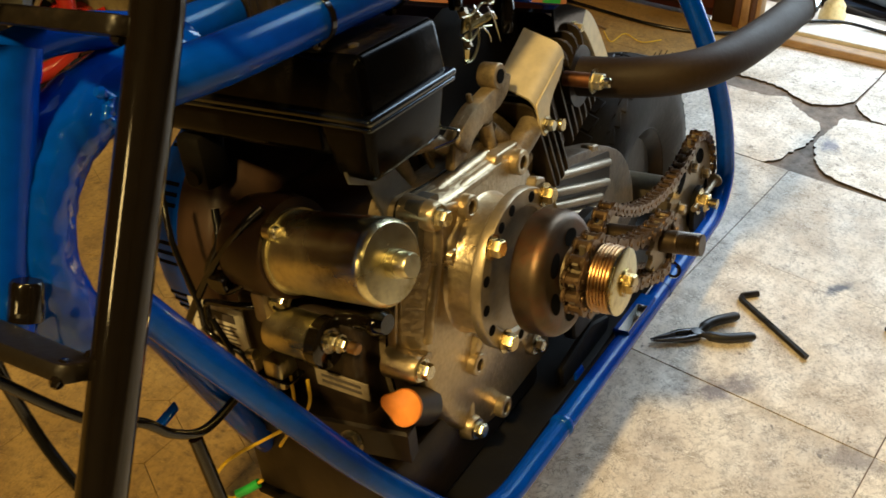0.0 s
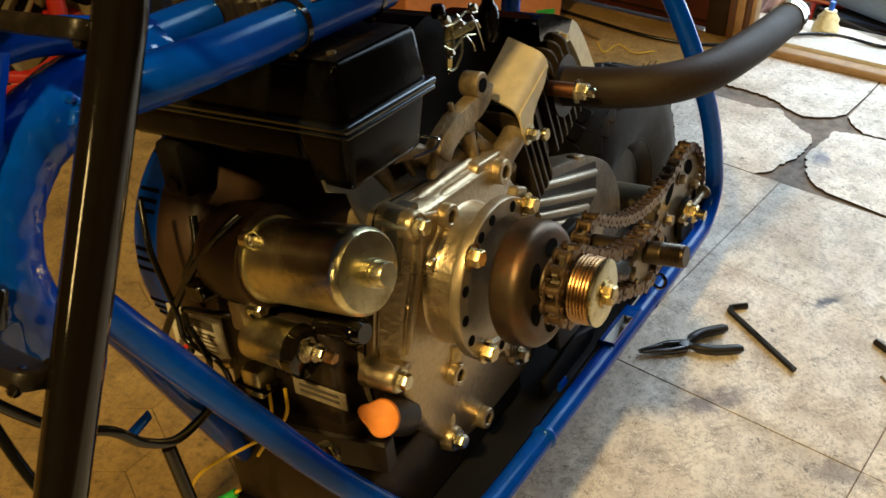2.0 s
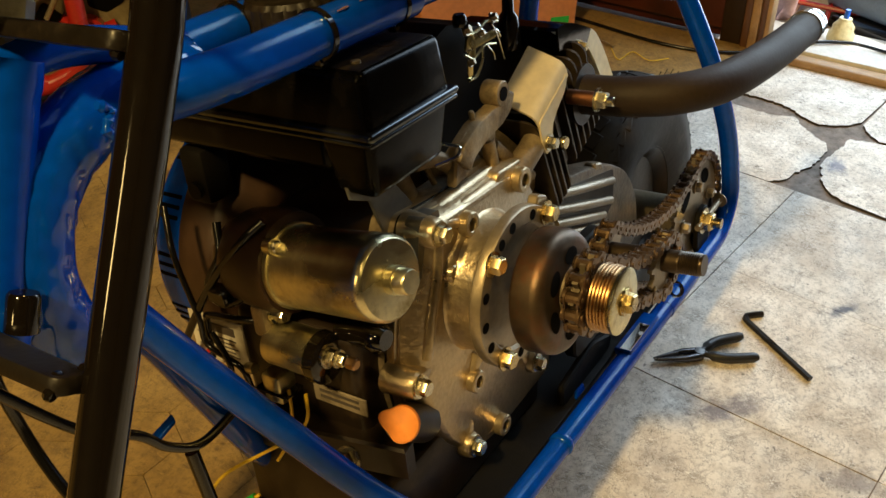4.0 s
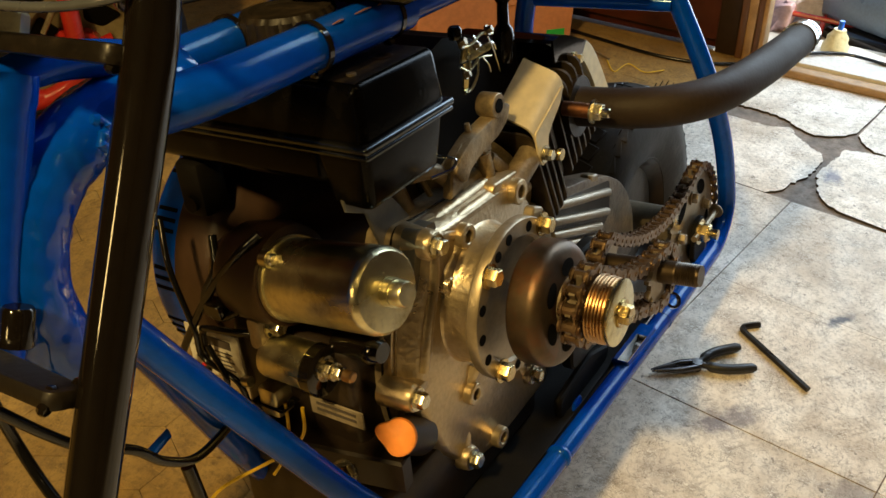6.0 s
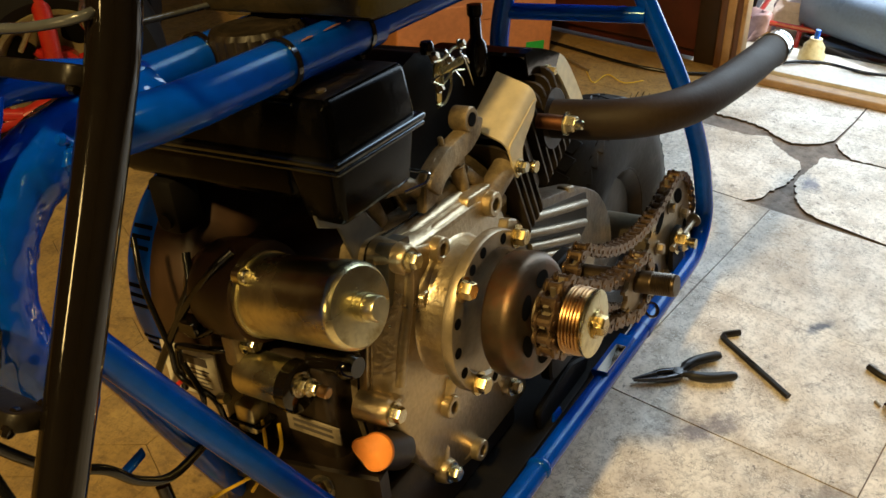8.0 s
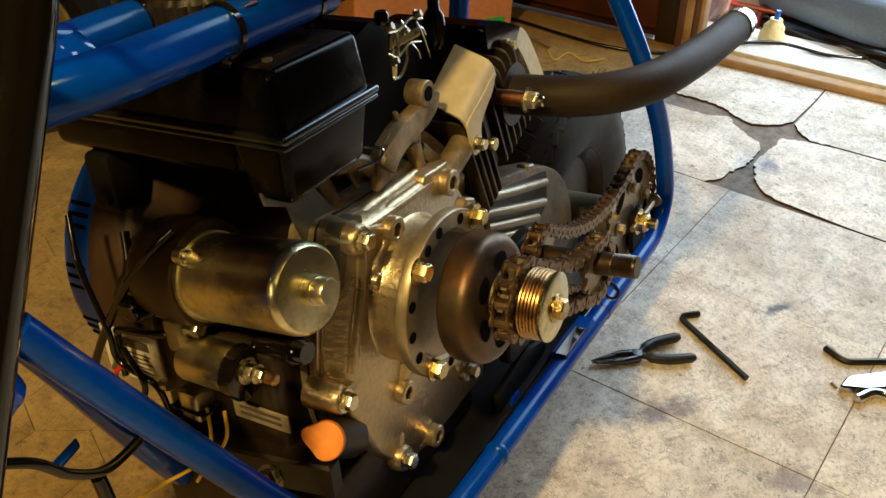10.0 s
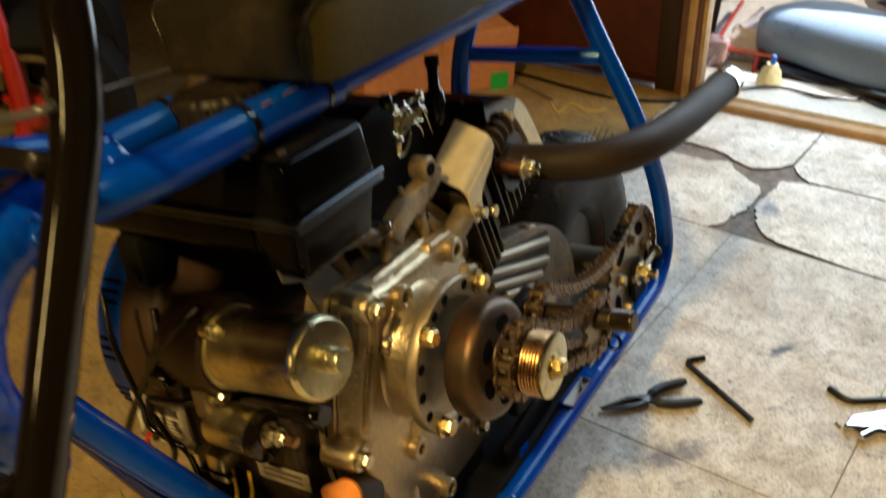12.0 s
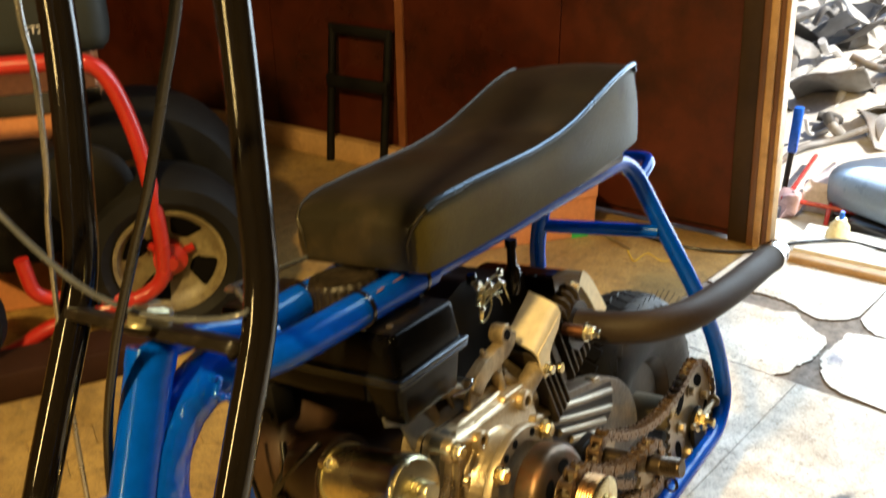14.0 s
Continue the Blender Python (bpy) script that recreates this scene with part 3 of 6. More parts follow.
part("rear_pad", join(prism(soft([(0.048, 0.284), (0.052, 0.2970), (0.088, 0.2945), (0.096, 0.278), (0.080, 0.270)], 0.005), -0.1085, -0.1280, 'y', 0.0022, 3),
                      sweep([(0.0660, -0.104, 0.3010), (0.0800, -0.104, 0.2990), (0.0905, -0.104, 0.2965)], 0.0042, 12)), ALU, side)
part("pad_bolt", boss((0.0915, -0.1075, 0.2975), OUT, 0.0055, 0.0025, 0.012), ALU, side)
# separate greyer corner block: its shade is put into the colour
part("shaded_front_corner", loft([(soft([(-0.044, 0.3005), (-0.040, 0.3035), (-0.020, 0.3015), (-0.020, 0.270), (-0.052, 0.262)], 0.003), y) for y in (-0.1135, -0.1245)]), mat("shaded_casting_face", (0.24, 0.23, 0.20), 0.38, 0.8, 0.7, 10, 200, 0.1), engine)
# adapter disc, clutch and coil
disc = part("adapter_disc", lathe([(0, 0), (0.0580, 0), (0.0592, 0.0012), (0.0592, 0.0075), (0.0582, 0.0088), (0.0470, 0.009), (0.0450, 0.0065), (0, 0.0065)], (CX, -0.1525, CZ), OUT, 80), STEEL, engine, "round machined steel clutch adapter plate")
part("disc_tab", prism(soft([(0.044, 0.275), (0.058, 0.269), (0.065, 0.280), (0.051, 0.2865)], 0.003), -0.1525, -0.1605, 'y', 0.001, 1), STEEL, disc)
for x, z in ((-0.0185, 0.2675), (-0.0110, 0.1865), (0.0585, 0.2695), (0.0625, 0.1905)):
    part("bolt", hexbolt((x, -0.1615, z), OUT, 0.0066, 0.0072, True, 0.0), BRASS, disc, "yellow zinc hexagon bolt")
# flat discs, the drilled holes' shade given by colour
for a in (18, 68, 100, 118, 160, 184, 206, 246, 262, 300, 335):
    x, z = CX + 0.0520 * math.cos(radians(a)), CZ + 0.0520 * math.sin(radians(a))
    part("disc_hole", lathe([(0, 0.0004), (0.0040, 0.0004), (0.0040, 0)], (x, -0.1614, z), OUT, 16), HOLE_SHADE, disc)
dr = part("clutch_drum", lathe([(0.030, 0.002), (0.0436, 0), (0.0446, 0.001), (0.0450, 0.0026), (0.0450, 0.0150), (0.0443, 0.0185), (0.0420, 0.0218), (0.0385, 0.0237), (0.0360, 0.0242), (0.012, 0.0244)], (CX + 0.004, -0.1730, CZ - 0.0005), SHAFT, 80), DRUM, engine, "heat-tinted brown clutch drum with oval holes")
# flat ovals coloured as the dark inside of the slots
for k in range(6):
    a = radians(60 * k + 18)
    o = bmesh.new()
    bmesh.ops.create_circle(o, cap_ends=True, segments=22, radius=1)
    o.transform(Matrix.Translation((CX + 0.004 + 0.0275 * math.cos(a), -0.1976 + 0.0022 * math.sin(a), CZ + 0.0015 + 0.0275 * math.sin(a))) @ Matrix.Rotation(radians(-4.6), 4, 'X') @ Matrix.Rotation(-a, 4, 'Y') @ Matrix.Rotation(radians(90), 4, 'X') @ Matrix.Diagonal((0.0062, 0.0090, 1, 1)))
    part("drum_hole", o, HOLE_SHADE, dr, "flat dark oval, a slot's shade in colour")


# ---- chains ----
def chain_path(c1, r1, c2, r2, y, sag_top=0.0, sag_low=0.0, n=400):
    """A closed loop round two sprockets, as evenly spaced points."""
    c1, c2 = V((c1[0], 0, c1[1])), V((c2[0], 0, c2[1]))
    d = (c2 - c1)
    base = math.atan2(d.z, d.x)
    off = math.acos(max(-1, min(1, (r1 - r2) / d.length)))
    at = lambda c, r, a: V((c.x + r * math.cos(a), y, c.z + r * math.sin(a)))
    pts = []
    a0, a1 = base + off, base + math.tau - off
    for k in range(21):
        pts.append(at(c1, r1, a0 + (a1 - a0) * k / 20))
    p, q = at(c1, r1, base - off), at(c2, r2, base - off)
    for k in range(1, 20):
        t = k / 20
        pts.append(p.lerp(q, t) - V((0, 0, sag_low * 4 * t * (1 - t))))
    b0, b1 = base - off, base + off
    for k in range(21):
        pts.append(at(c2, r2, b0 + (b1 - b0) * k / 20))
    p, q = at(c2, r2, base + off), at(c1, r1, base + off)
    for k in range(1, 20):
        t = k / 20
        pts.append(p.lerp(q, t) - V((0, 0, sag_top * 4 * t * (1 - t))))
    return pts


def link_mesh(pitch, half, plate_h, thick, outer):
    """One link lying along x: two waisted plates, two rollers or pins."""
    o = []
    prof = []
    for k in range(9):
        a = math.pi / 2 + math.pi * k / 8
        prof.append((-pitch / 2 + plate_h * math.cos(a), plate_h * math.sin(a)))
    prof.append((0, -plate_h * 0.62))
    for k in range(9):
        a = -math.pi / 2 + math.pi * k / 8
        prof.append((pitch / 2 + plate_h * math.cos(a), plate_h * math.sin(a)))
    prof.append((0, plate_h * 0.62))
    w = half + (thick if outer else 0)
    for s in (-1, 1):
        o.append(prism(prof, s * w, s * (w + thick), 'y'))
    for x in (-pitch / 2, pitch / 2):
        if outer:
            o.append(lathe([(0, -w - thick * 1.6), (0.0019, -w - thick * 1.6), (0.0019, w + thick * 1.6), (0, w + thick * 1.6)], (x, 0, 0), (0, 1, 0), 8))
        else:
            o.append(lathe([(0, -half), (plate_h * 0.74, -half), (plate_h * 0.74, half), (0, half)], (x, 0, 0), (0, 1, 0), 10))
    bm = join(*o)
    me = bpy.data.meshes.new("chain_link")
    bmesh.ops.recalc_face_normals(bm, faces=bm.faces)
    bm.to_mesh(me)
    bm.free()
    me.materials.append(CHAIN)
    return me


LINKS = [link_mesh(0.0127, 0.0040, 0.0055, 0.0014, o) for o in (True, False)]


def chain(name, pts, parent, label):
    run = [0.0]
    loop = pts + [pts[0]]
    for a, b in zip(loop, loop[1:]):
        run.append(run[-1] + (b - a).length)
    n = max(4, 2 * round(run[-1] / 0.0127 / 2))
    step = run[-1] / n

    def at(s):
        s %= run[-1]
        for i in range(len(run) - 1):
            if run[i + 1] >= s:
                t = (s - run[i]) / max(1e-9, run[i + 1] - run[i])
                return loop[i].lerp(loop[i + 1], t)
    c = new(name)
    c.parent = parent
    c["label"] = label
    for k in range(n):
        p, q = at(k * step), at((k + 1) * step)
        d = (q - p).normalized()
        ob = new("chain_link", LINKS[k % 2])
        ob.parent = c
        ob.matrix_basis = Matrix.Translation((p + q) / 2) @ Matrix.Rotation(-math.atan2(d.z, d.x), 4, 'Y')
    return c


def sprocket(teeth, pitch, y, centre, bore, parent, name, holes=0, thick=0.004, material=None):
    r = pitch / 2 / math.sin(math.pi / teeth)
    out = []
    for k in range(teeth):
        for da, rr in ((-0.27, r - 0.0035), (-0.10, r + 0.003), (0.10, r + 0.003), (0.27, r - 0.0035)):
            a = (k + 0.5 + da) * math.tau / teeth
            out.append((centre[0] + rr * math.cos(a), centre[1] + rr * math.sin(a)))
    bm = prism(out, y - thick / 2, y + thick / 2, 'y')
    return part(name, bm, material or STEEL, parent)


JX, JZ = 0.161, 0.183
AX, AZ = 0.424, 0.087
R12 = 0.0127 / 2 / math.sin(math.pi / 12)
OZ = CZ + 0.008
sprocket(12, 0.0127, -0.212, (CX, OZ), 0.01, engine, "drive_sprocket")
part("sprocket_hub", lathe([(0, 0), (0.017, 0), (0.017, 0.022), (0, 0.022)], (CX, -0.199, OZ), OUT, 30), STEEL, engine)
coil = part("coil", lathe([(0, 0), (0.0208, 0), (0.0208, 0.0145), (0, 0.0145)], (CX, -0.2205, OZ), OUT, 36), COPPER, engine, "tight bronze-coloured wound coil")
for k in range(6):
    part("coil_turn", sweep([(CX + (0.0222 + 0.0004 * math.sin(k * 2.3)) * math.cos(a * math.tau / 40), -0.2215 - 0.0023 * k, OZ + (0.0222 + 0.0004 * math.sin(k * 2.3)) * math.sin(a * math.tau / 40)) for a in range(40)], 0.00125, 8, closed=True), COPPER, coil)
washer = part("end_washer", lathe([(0, 0), (0.0222, 0), (0.0232, 0.0012), (0.0232, 0.003), (0.0215, 0.0038), (0.0105, 0.004), (0.0095, 0.003), (0, 0.003)], (CX, -0.2345, OZ), OUT, 48), ZINC, engine)
part("shaft_bolt", join(lathe([(0, 0), (0.0098, 0), (0.0098, 0.002), (0, 0.002)], (CX, -0.2380, OZ), OUT, 30), hexbolt((CX, -0.2398, OZ), OUT, 0.0072, 0.0058, False)), BRASS, washer)
chain("drive_chain", chain_path((CX, OZ), R12, (JX, JZ), R12, -0.212, 0.013, -0.003), bike, "oily brown roller chain to the jackshaft")
sprocket(12, 0.0127, -0.212, (JX, JZ), 0.01, bike, "jackshaft_sprocket")
sprocket(12, 0.0127, -0.165, (JX, JZ), 0.01, bike, "jackshaft_sprocket")
shaft = part("jackshaft", lathe([(0, 0), (0.0095, 0), (0.0095, 0.075)] + [(0.0095 - 0.0007 * (k % 2), 0.076 + 0.0009 * k) for k in range(20)] + [(0.0088, 0.0955), (0, 0.0955)], (JX, -0.152, JZ), SHAFT, 24), mat("dark_oiled_steel", (0.09, 0.065, 0.042), 0.4, 0.85, 0.6, 30, 200, 0.1), bike, "threaded dark steel shaft end")
part("jackshaft_block", prism(soft([(0.125, 0.088), (0.200, 0.088), (0.195, 0.180), (0.182, 0.198), (0.142, 0.198), (0.128, 0.180)], 0.012), -0.150, -0.138, 'y', 0.002, 1), MATT, bike)
rs = sprocket(36, 0.0127, -0.152, (AX, AZ), 0.01, bike, "rear_sprocket", material=STEEL)
top_run = chain_path((JX, JZ), R12, (AX, AZ), 0.0127 / 2 / math.sin(math.pi / 36), -0.152, 0.032, 0.006)
for p in top_run:
    p.y = -0.165 + 0.013 * max(0.0, min(1.0, (p.x - JX) / (AX - JX)))
chain("final_chain", top_run, bike, "oily roller chain to the rear wheel")
for k in range(5):
    a = math.tau * k / 5 + 0.4
    part("sprocket_bolt", hexbolt((AX + 0.042 * math.cos(a), -0.1545, AZ + 0.042 * math.sin(a)), OUT, 0.006, 0.006, True), STEEL, rs)
# openings are flat ovals with their shade painted on
for k in range(5):
    a = math.tau * k / 5 + 1.03
    o = bmesh.new()
    bmesh.ops.create_circle(o, cap_ends=True, segments=20, radius=1)
    o.transform(Matrix.Translation((AX + 0.050 * math.cos(a), -0.1545, AZ + 0.050 * math.sin(a))) @ Matrix.Rotation(-a, 4, 'Y') @ Matrix.Rotation(radians(90), 4, 'X') @ Matrix.Diagonal((0.0085, 0.015, 1, 1)))
    part("lightening_hole", o, HOLE_SHADE, rs)
part("axle_bolt", join(hexbolt((AX, -0.1635, AZ), OUT, 0.011, 0.010, True), lathe([(0, 0), (0.006, 0), (0.006, 0.012), (0, 0.012)], (AX, -0.172, AZ), OUT, 16)), BRASS, bike, "brass-coloured axle nut")
part("adjuster_bolt", join(sweep([(AX - 0.02, -0.164, AZ), (AX + 0.055, -0.164, AZ)], 0.0035, 10), hexbolt((AX + 0.055, -0.164, AZ), (1, 0, 0), 0.006, 0.006)), STEEL, bike)

# ---- rear wheel ----
WY = -0.060   # wheel's own middle
tyre = part("rear_tyre", lathe([(0.072, -0.036), (0.085, -0.042), (0.112, -0.046), (0.134, -0.043), (0.146, -0.034), (0.151, -0.018), (0.152, 0), (0.151, 0.018), (0.146, 0.034), (0.134, 0.043), (0.112, 0.046), (0.085, 0.042), (0.072, 0.036)], (AX, WY, AZ), (0, 1, 0), 96, True), DUSTY, bike, "black rubber tyre with siped tread")
tread = []
for k in range(44):
    a = math.tau * k / 44
    for j, (y0, y1, r) in enumerate(((-0.043, -0.026, 0.1483), (-0.022, -0.003, 0.1522), (0.003, 0.022, 0.1522), (0.026, 0.043, 0.1483))):
        b = rbox((-0.0095, y0, -0.004), (0.0095, y1, 0.0008), 0.0012, 1)
        tilt = (0.62 if j == 0 else 0.12 if j == 1 else -0.12 if j == 2 else -0.62)
        yc = (y0 + y1) / 2
        b.transform(Matrix.Translation((AX, WY, AZ)) @ Matrix.Rotation(a + 0.05 * j, 4, 'Y') @ Matrix.Translation((0, yc, r - (0.006 if j in (0, 3) else 0))) @ Matrix.Rotation(tilt, 4, 'X') @ Matrix.Rotation(0.3 * (-1) ** j, 4, 'Z') @ Matrix.Translation((0, -yc, 0)))
        tread.append(b)
tagged(part("tread_block", join(*tread), DUSTY, tyre), kind="stuff")
spikes = []
for k in range(26):
    a = radians(40 + k * 7)
    spikes.append(sweep([(AX + 0.147 * math.cos(a), WY - 0.036, AZ + 0.147 * math.sin(a)), (AX + 0.160 * math.cos(a + 0.02), WY - 0.043, AZ + 0.160 * math.sin(a + 0.02))], 0.0005, 5))
tagged(part("rubber_whisker", join(*spikes), DUSTY, tyre), kind="stuff")
part("rear_rim", lathe([(0.02, -0.018), (0.060, -0.022), (0.066, -0.030), (0.074, -0.037), (0.077, -0.035), (0.070, -0.026), (0.070, 0.026), (0.077, 0.044), (0.074, 0.046), (0.066, 0.03), (0.06, 0.022), (0.02, 0.018)], (AX, WY, AZ), (0, 1, 0), 48, True), DARKCAST, bike)
part("hub", lathe([(0, -0.08), (0.022, -0.08), (0.022, 0.06), (0, 0.06)], (AX, WY, AZ), (0, 1, 0), 24), STEEL, bike)

# ---- cylinder ----
CA = radians(22)


def cyl(s, h, y):
    return (EX + s * math.cos(CA) - h * math.sin(CA), y, EZ + s * math.sin(CA) + h * math.cos(CA))


CM = Matrix.Translation((EX, 0, EZ)) @ Matrix.Rotation(-CA, 4, 'Y')


def on_cyl(bm):
    bm.transform(CM)
    return bm


part("cylinder", on_cyl(lathe([(0, 0.06), (0.05, 0.06), (0.046, 0.09), (0.044, 0.23), (0, 0.23)], (0, -0.062, 0), (1, 0, 0), 36)), FIN, engine)
part("cylinder_base", on_cyl(join(lathe([(0, 0.05), (0.058, 0.05), (0.058, 0.085), (0.052, 0.095), (0.052, 0.105), (0, 0.105)], (0, -0.066, 0), (1, 0, 0), 44), sweep([(0.075, -0.124, 0.030), (0.108, -0.124, 0.030)], 0.010, 16))), ALU_ROUGH, engine, "dull cast cylinder barrel base")
for k, t in enumerate((0.1080, 0.1165, 0.1250, 0.1335, 0.1640, 0.1740, 0.1840, 0.1940, 0.2040, 0.2140)):
    yo = -0.130 if k < 4 else -0.122
    top = 0.050 if k < 4 else 0.042
    outline = soft([(yo, -0.050), (0.0, -0.050), (0.0, top), (yo, top)], 0.012)
    part("cooling_fin", on_cyl(prism(outline, t, t + 0.0022, 'x')), FIN, engine)
part("port_face", on_cyl(rbox((0.138, -0.118, -0.040), (0.160, -0.010, 0.038), 0.004, 2)), FIN, engine)
# folded cylinder shield: top face, rounded outer bend and a tapered bolted leg
fold = [(-0.1000, 0.0685), (-0.1240, 0.0632), (-0.1290, 0.0615), (-0.1318, 0.0585), (-0.1330, 0.0545), (-0.1332, 0.0480)]
shield = prism(fold + [(y + 0.0014, h - 0.0016) for y, h in fold][::-1], 0.110, 0.166, 'x')
for v in shield.verts:
    v.co.z += 0.14 * (v.co.x - 0.138)
    v.co.x += 0.20 * (v.co.y + 0.118)
sh = part("cylinder_shield", on_cyl(shield), PLATE, engine, "bright folded sheet-metal cylinder shield")
part("shield_leg", on_cyl(prism(soft([(0.1075, 0.052), (0.163, 0.056), (0.152, 0.046), (0.134, 0.041), (0.124, 0.036), (0.1205, 0.028), (0.1190, 0.0205), (0.1060, 0.0205), (0.1045, 0.030)], 0.004), -0.1340, -0.1324, 'y')), PLATE, sh)
part("shield_bolt", hexbolt(cyl(0.1125, 0.0285, -0.1340), OUT, 0.0050, 0.0060, True, 0.0), BOLT, sh)
part("lower_bolt", lathe([(0, 0), (0.0034, 0), (0.0034, 0.006), (0.0052, 0.0065), (0.0056, 0.0090), (0.0048, 0.011), (0, 0.011)], cyl(0.1280, 0.014, -0.1285), OUT, 18), BRASS, sh)
# head shroud: an arched bright flange and the hood that runs inward from it
arch = spline([(0.198, 0, 0.068), (0.216, 0, 0.060), (0.238, 0, 0.0405), (0.2530, 0, 0.0250), (0.2610, 0, 0.0090), (0.2680, 0, -0.0180), (0.2735, 0, -0.0480)], 5)
lip = spline([(0.194, 0, 0.048), (0.2080, 0, 0.0400), (0.2260, 0, 0.0270), (0.2370, 0, 0.0180), (0.2430, 0, 0.0060), (0.2490, 0, -0.0180), (0.2545, 0, -0.0480)], 5)
# one sheet coloured in two, black where it mirrors dark surroundings
split = 14
for nm, a, b, look_of, lab in (("head_shroud", arch[split:], lip[split:], PLATE, "curved bright sheet-metal head shroud"), ("shroud_dark_half", arch[:split + 1], lip[:split + 1], BLACK, "black neck of the head shroud")):
    part(nm, on_cyl(join(prism([(p.x, p.z) for p in a] + [(p.x, p.z) for p in reversed(b)], -0.1115, -0.1095, 'y'),
         prism([(p.x, p.z) for p in a] + [(p.x - 0.002, p.z - 0.002) for p in reversed(a)], -0.1097, -0.02, 'y'))), look_of, engine, lab)
part("shroud_screw", hexbolt(cyl(0.224, 0.030, -0.1115), OUT, 0.0042, 0.006, True), BRASS, engine)
DULL = mat("dull_black_sheet", (0.0060, 0.0050, 0.0042), 0.55, 0.0, 0.7, 14, 200, 0.06, 0.1, 0.0, None, 0.62, 0.18)
sweepline = [(0.198, 0.068), (0.180, 0.076), (0.160, 0.090), (0.140, 0.112), (0.110, 0.135), (0.060, 0.140), (0.030, 0.110)]
part("blower_shroud", on_cyl(join(prism(sweepline + [(0.03, 0.02), (0.17, 0.02), (0.190, 0.045)], -0.078, -0.0755, 'y'),
     prism(sweepline + [(x - 0.001, h - 0.002) for x, h in sweepline][::-1], -0.0755, 0.05, 'y'))), DULL, engine, "black sheet-metal air shroud")
part("head", on_cyl(rbox((0.222, -0.108, -0.045), (0.240, 0.0, 0.03), 0.008, 2)), FIN, engine)
# spark plug and lead
part("spark_plug_cap", lathe([(0, 0), (0.0075, 0), (0.0085, 0.004), (0.0088, 0.020), (0.0078, 0.026), (0.0048, 0.030), (0.0045, 0.046), (0.0062, 0.048), (0.0062, 0.056), (0, 0.056)], (0.160, -0.080, 0.352), (0.06, 0.0, 1), 22), BLACK, engine, "glossy black spark plug cap")
# governor and carburettor linkage
carb = part("carburettor", join(rbox((0.075, -0.075, 0.330), (0.125, -0.020, 0.365), 0.008, 2), lathe([(0, 0), (0.016, 0), (0.016, 0.03), (0, 0.03)], (0.10, -0.05, 0.345), (0, 1, 0.2), 20)), DARKCAST, engine)
part("linkage_plate", prism(soft([(0.086, 0.372), (0.112, 0.374), (0.108, 0.381), (0.090, 0.382)], 0.002), -0.0865, -0.0850, 'y'), ZINC, carb)
part("throttle_arm", prism(soft([(0.084, 0.350), (0.090, 0.350), (0.094, 0.372), (0.087, 0.372)], 0.002), -0.0885, -0.0872, 'y'), ZINC, carb)
part("linkage_spring", join(*[sweep([(0.092 + 0.0022 * k, -0.090 + 0.0030 * math.cos(a * math.tau / 10), 0.3765 + 0.0030 * math.sin(a * math.tau / 10)) for a in range(10)], 0.0005, 6, closed=True) for k in range(13)]), ZINC, carb)
for line, r in (([(0.082, 0.386), (0.096, 0.384), (0.112, 0.388), (0.128, 0.384)], 0.0013), ([(0.080, 0.372), (0.092, 0.366), (0.108, 0.371), (0.124, 0.368)], 0.0010), ([(0.120, 0.384), (0.128, 0.372), (0.136, 0.352)], 0.0009),
                ([(0.084, 0.352), (0.094, 0.352), (0.103, 0.360), (0.105, 0.372)], 0.0012), ([(0.112, 0.370), (0.120, 0.362), (0.122, 0.356)], 0.0008), ([(0.090, 0.390), (0.094, 0.378), (0.092, 0.362)], 0.0010), ([(0.100, 0.390), (0.110, 0.380), (0.126, 0.378), (0.132, 0.371)], 0.0009)):
    part("linkage_rod", sweep(spline([(x, -0.0895, z) for x, z in line], 4), r, 8), CHROME if r < 0.001 else ZINC, carb)
for x, z, r in ((0.083, 0.389, 0.0034), (0.086, 0.364, 0.0024), (0.121, 0.388, 0.0030), (0.102, 0.381, 0.0022)):
    part("linkage_nut", hexbolt((x, -0.089, z), (0.2, -1, 0.4), r, 0.0035, True), STEEL, carb)
part("adjuster_knob", lathe([(0, 0), (0.0048, 0), (0.0052, 0.002), (0.0052, 0.007), (0.0040, 0.009), (0, 0.009)], (0.082, -0.086, 0.392), (0, 0, 1), 16), BLACK, carb)
# lifting arm
arm_line = [V(q) for q in ((0.0882, 0.3461), (0.0839, 0.3372), (0.0743, 0.3328), (0.0594, 0.3305), (0.0434, 0.3275), (0.0305, 0.3220), (0.0225, 0.3133))]
arm_side = []
for k, q in enumerate(arm_line):
    d = (arm_line[min(k + 1, 6)] - arm_line[max(k - 1, 0)]).normalized()
    arm_side.append((q, V((-d.y, d.x)) * (0.0085 + 0.0008 * (k > 3))))
arm = soft([tuple(q + n) for q, n in arm_side] + [tuple(q - n) for q, n in reversed(arm_side)], 0.003)
armo = part("lifting_arm", join(prism(arm, -0.1205, -0.1085, 'y', 0.0015, 2), lathe([(0.0052, 0), (0.0088, 0), (0.0092, 0.001), (0.0092, 0.0138), (0.0085, 0.0146), (0.0052, 0.0146)], (0.0767, -0.1070, 0.3477), OUT, 26, True)), ALU_ROUGH, engine, "sand-cast aluminium lug arm with an eye")
# flat disc coloured as the shade inside the eye
part("eye_hole", lathe([(0, 0), (0.0052, 0), (0.0052, 0.001), (0, 0.001)], (0.0767, -0.1212, 0.3477), OUT, 20), HOLE_SHADE, armo)
